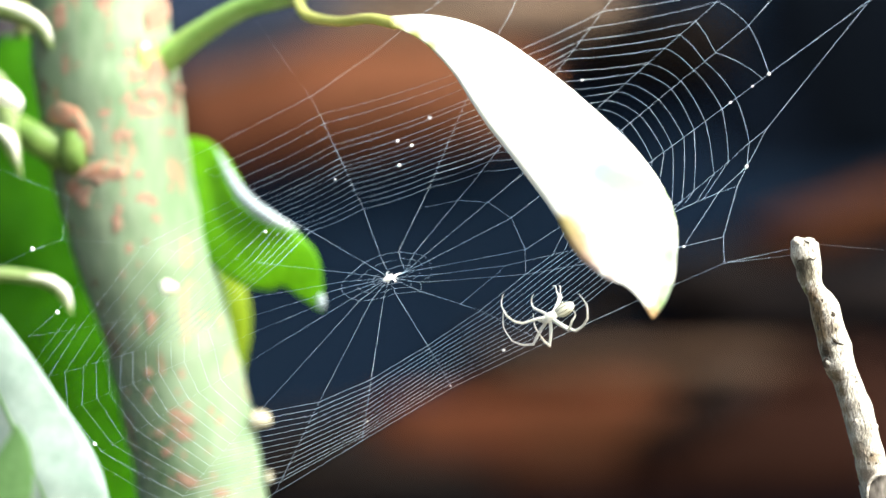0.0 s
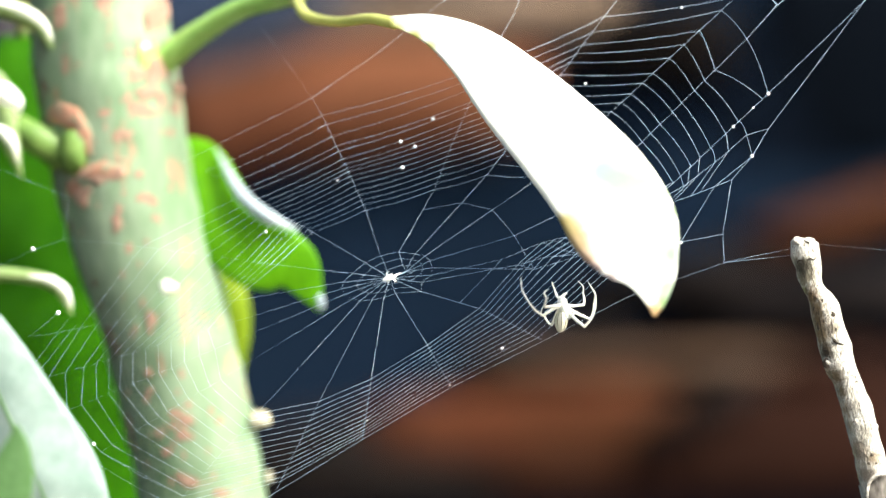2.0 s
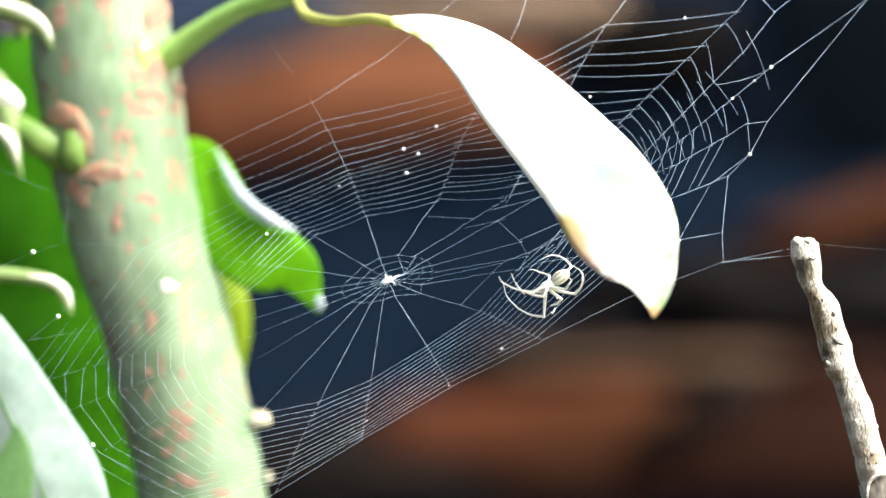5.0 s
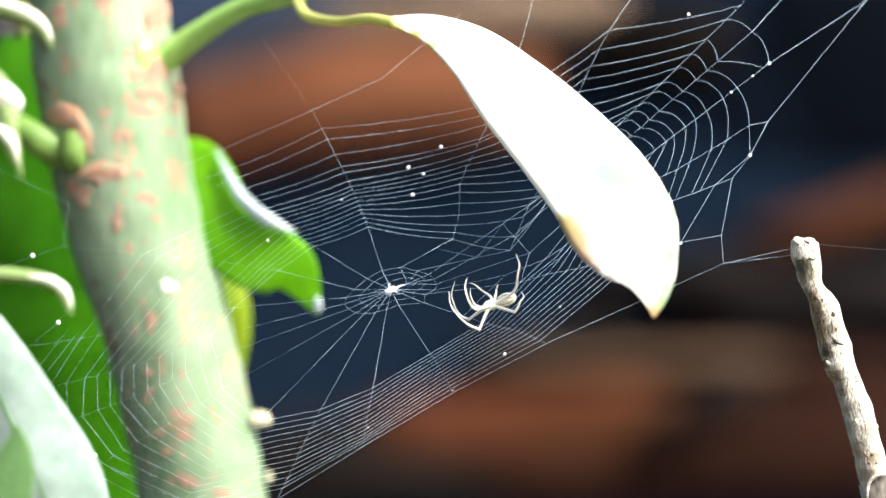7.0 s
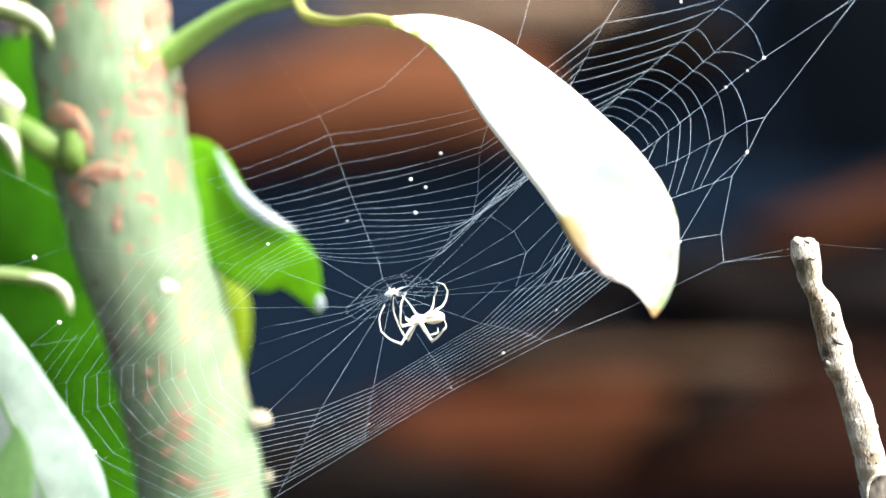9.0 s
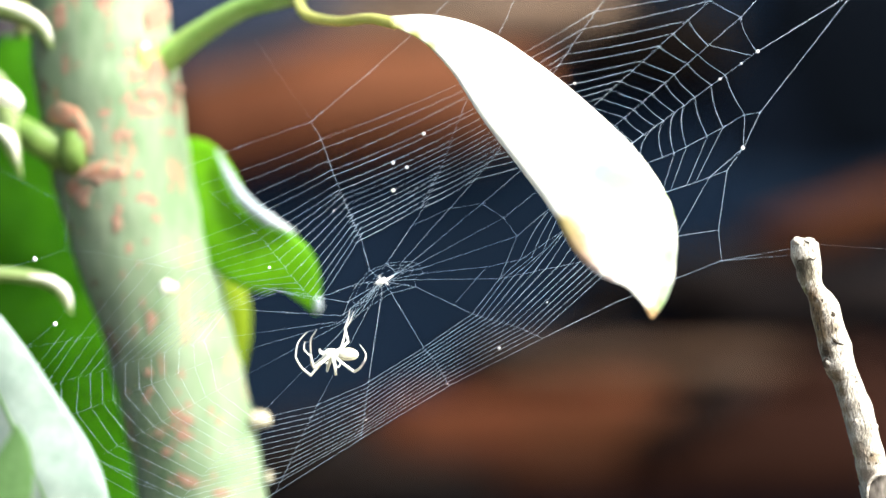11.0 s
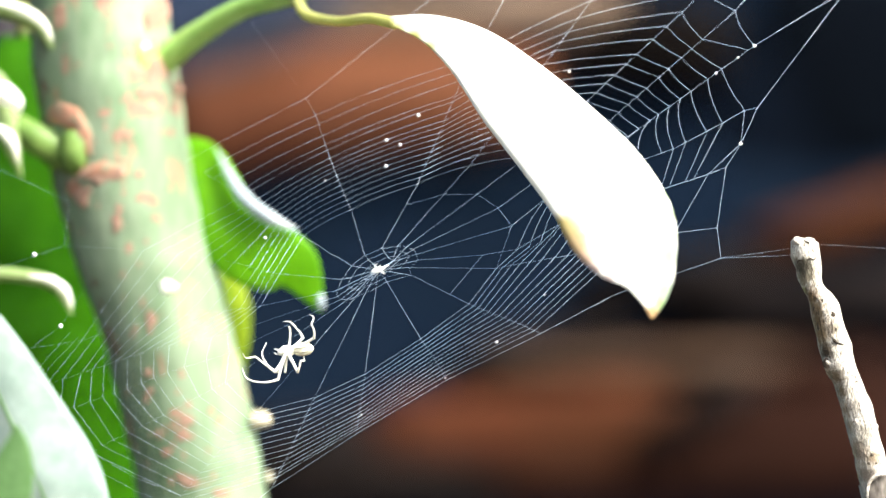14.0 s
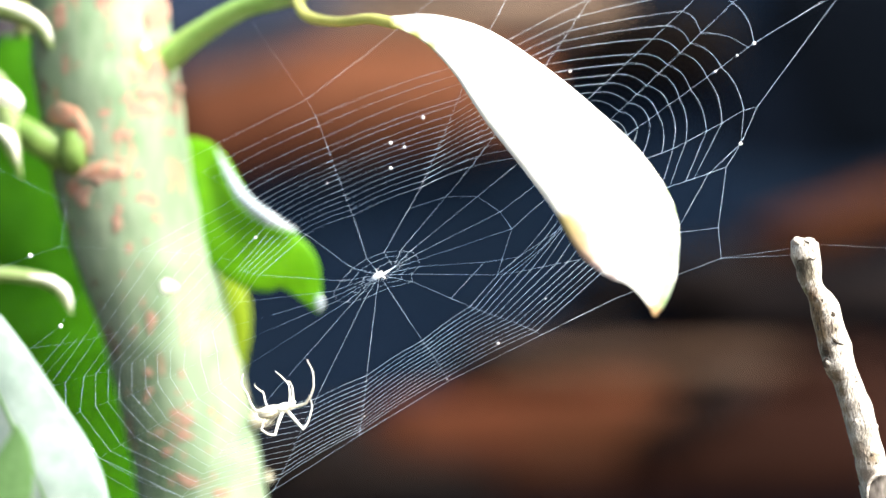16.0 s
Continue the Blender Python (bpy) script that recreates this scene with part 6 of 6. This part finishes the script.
    stance(13.5, [(-32.6, -19.1), (-36.5, -18.4)], [(-37.3, -23.0), (-39.2, -21.5), (-38.6, -19.4), (-38.5, -18.2), (-38.6, -14.6), (-38.0, -10.7), (-34.9, -17.9), (-35.0, -15.1), (-33.5, -9.7), (-38.5, -17.0), (-40.4, -16.1), (-42.5, -15.2), (-32.9, -17.5), (-31.9, -13.9), (-31.4, -9.5), (-29.9, -18.1), (-29.5, -16.7), (-30.5, -14.6), (-27.5, -18.7), (-24.7, -15.8), (-25.1, -10.1), (-28.7, -23.6), (-25.1, -20.9), (-24.7, -15.8)])
    stance(14, [(-33.2, -21.7), (-29.5, -21.2)], [(-35.3, -28.9), (-41.0, -28.1), (-42.8, -25.4), (-35.6, -26.3), (-40.4, -23.0), (-42.5, -22.1), (-35.5, -25.9), (-37.7, -23.0), (-37.4, -19.9), (-33.7, -27.1), (-33.5, -25.1), (-33.7, -23.5), (-32.9, -20.3), (-32.9, -17.9), (-33.1, -16.7), (-30.1, -19.1), (-31.7, -17.0), (-34.1, -15.5), (-27.2, -18.8), (-27.7, -15.8), (-28.4, -13.9), (-30.7, -25.9), (-29.9, -23.5), (-29.6, -22.7)])
    stance(14.5, [(-33.7, -28.9), (-36.1, -30.8)], [(-38.0, -33.5), (-42.2, -31.4), (-42.5, -27.5), (-39.7, -29.5), (-42.1, -25.1), (-41.0, -22.1), (-38.5, -29.5), (-39.1, -28.7), (-38.6, -27.8), (-37.3, -28.7), (-38.5, -26.6), (-38.6, -19.7), (-35.6, -27.5), (-35.5, -23.5), (-35.3, -20.0), (-30.8, -28.7), (-31.1, -25.9), (-32.3, -23.9), (-28.4, -27.7), (-26.6, -23.3), (-28.3, -17.9), (-30.5, -32.9), (-28.7, -27.1), (-30.8, -21.2)])
    stance(15, [(-34.7, -25.3), (-39.5, -26.5)], [(-40.1, -29.5), (-43.3, -28.4), (-43.1, -26.3), (-40.3, -25.1), (-39.5, -20.6), (-39.5, -15.5), (-36.5, -25.1), (-37.4, -20.6), (-37.1, -14.9), (-36.8, -27.8), (-36.1, -27.5), (-36.5, -27.1), (-32.0, -22.7), (-30.8, -18.7), (-30.5, -14.6), (-32.9, -23.0), (-33.1, -21.5), (-33.5, -20.5), (-29.3, -25.1), (-27.1, -21.1), (-28.9, -15.5), (-28.4, -27.5), (-25.7, -21.5), (-28.1, -15.5)])
    stance(15.5, [(-34.7, -27.8), (-30.2, -27.5)], [(-37.7, -31.4), (-40.9, -32.3), (-42.1, -33.1), (-38.5, -30.7), (-41.3, -29.5), (-42.5, -28.7), (-34.4, -35.0), (-34.9, -31.4), (-35.3, -29.9), (-35.6, -27.5), (-36.5, -25.4), (-36.2, -24.1), (-32.5, -25.9), (-33.7, -23.5), (-40.7, -20.3), (-30.5, -25.1), (-31.3, -21.1), (-35.5, -19.1), (-30.1, -24.2), (-30.1, -19.4), (-28.9, -16.3), (-30.5, -31.3), (-30.8, -29.9), (-30.1, -29.5)])
    stance(16, [(-33.7, -33.7), (-38.3, -34.9)], [(-35.5, -39.2), (-38.0, -37.9), (-37.7, -35.9), (-37.7, -33.8), (-38.9, -31.1), (-40.3, -28.7), (-40.1, -34.3), (-41.3, -30.5), (-42.5, -26.5), (-39.2, -39.1), (-38.0, -37.9), (-38.5, -36.7), (-32.9, -33.1), (-33.1, -28.7), (-36.1, -26.0), (-32.3, -33.1), (-32.5, -29.9), (-33.5, -28.3), (-28.9, -32.5), (-27.1, -28.7), (-28.7, -23.0), (-29.5, -38.3), (-26.5, -32.9), (-28.7, -26.0)])


SIDES = (-1, 1, -1, 1, 1, 1, -1, -1)


def reach(start, flat, length, side):
    """The end of a rigid limb of that length over a place across and up; what is left over goes into the depth."""
    d = Vector((flat[0] - start.x, 0, flat[1] - start.z))
    n = d.length
    if n > length * 0.98:
        d *= length * 0.98 / n
    d.y = side * math.sqrt(max(length ** 2 - d.x ** 2 - d.z ** 2, 0))
    return start + d


def move_spider():
    spider_stances()

    def flat(p, deep):
        v = pt(p[0], p[1], deep)
        return (v.x, v.z)

    sizes = []
    for k in range(8):
        line = []
        for _, body, legs in STANCES:
            chain = [body[0], *legs[k]]
            line.append([math.dist(a, b) for a, b in zip(chain, chain[1:])])
        line = np.sort(np.array(line), axis=0)
        sizes.append([max(v, 2.0) / 1000 for v in line[int(len(STANCES) * 0.8)]])
    parts = []
    for k in range(8):
        a, b, c = sizes[k]
        leg = limb("leg", a, 0.00037, 0.00026, 0.04, spider)
        shin = limb("shin", b, 0.00025, 0.00016, 0.08, leg)
        foot = limb("foot", c, 0.00015, 0.00006, 0.13, leg)
        parts.append((leg, shin, foot))
    rows = {ob: [] for ob in (spider, *[o for p in parts for o in p])}
    turn, way0 = None, None
    last = {}
    for t, (front, rear), legs in STANCES:
        deep = web_depth(*front) - 4
        c = pt(*front, deep)
        d = pt(*rear, deep) - c
        gap = 0.0037
        d.y = math.sqrt(max(gap ** 2 - d.length_squared, 0))
        way = -d.normalized()
        if turn is None:
            side = way.cross(Vector((0, 0, -1))).normalized() * -1
            turn = Matrix((way, side, way.cross(side))).transposed().to_quaternion()
        else:
            turn = way0.rotation_difference(way) @ turn
        way0 = way
        home = turn.to_matrix().to_4x4()
        home.translation = c
        rows[spider].append((t, home))
        for k, points in enumerate(legs):
            leg, shin, foot = parts[k]
            knee = reach(c, flat(points[0], deep), sizes[k][0], SIDES[k])
            ankle = reach(knee, flat(points[1], deep), sizes[k][1], SIDES[k])
            tip = reach(ankle, flat(points[2], deep), sizes[k][2], -SIDES[k])
            out = knee + ankle - c - tip
            m = [aim(c, knee, last.get(leg)), bent(knee, ankle, out), bent(ankle, tip, out)]
            last[leg] = m[0]
            rows[leg].append((t, home.inverted() @ m[0]))
            rows[shin].append((t, m[0].inverted() @ m[1]))
            rows[foot].append((t, m[0].inverted() @ m[2]))
    for ob, r in rows.items():
        glide(ob, r)


def move_leaves():
    """The hanging leaf and the green leaf rock on their stalks."""
    for thing, turns in ((pale, (0, -0.45, -0.24, -0.18, -0.35, -0.24, -0.18, 0.1, -0.2, -0.1, -0.18, -0.1, 0.27, 0, -0.24, 0.15, 0.16, 0, 0.27, 0, 0.1, -0.2, -0.85, -0.47, -0.4)),
                         (side_leaf, (0, 0.2, 0.2, 0.2, 0.2, 0.2, 0.1, 0.35, 0.55, 0.7, 1.15, 1.5, 1.15, 0.8, 0.6, 1.3, 1.4, 0.93, 0.93, 0.7, 0.1, -0.8, -0.1, 0.6, 0.6))):
        walk(thing, [(t, Matrix.Translation(thing.location) @ pose(0, 0, 0, 0, a, 0)) for t, a in zip(TIMES, turns)])


def motions():
    move_leaves()
    move_web()
    move_spider()


motions()
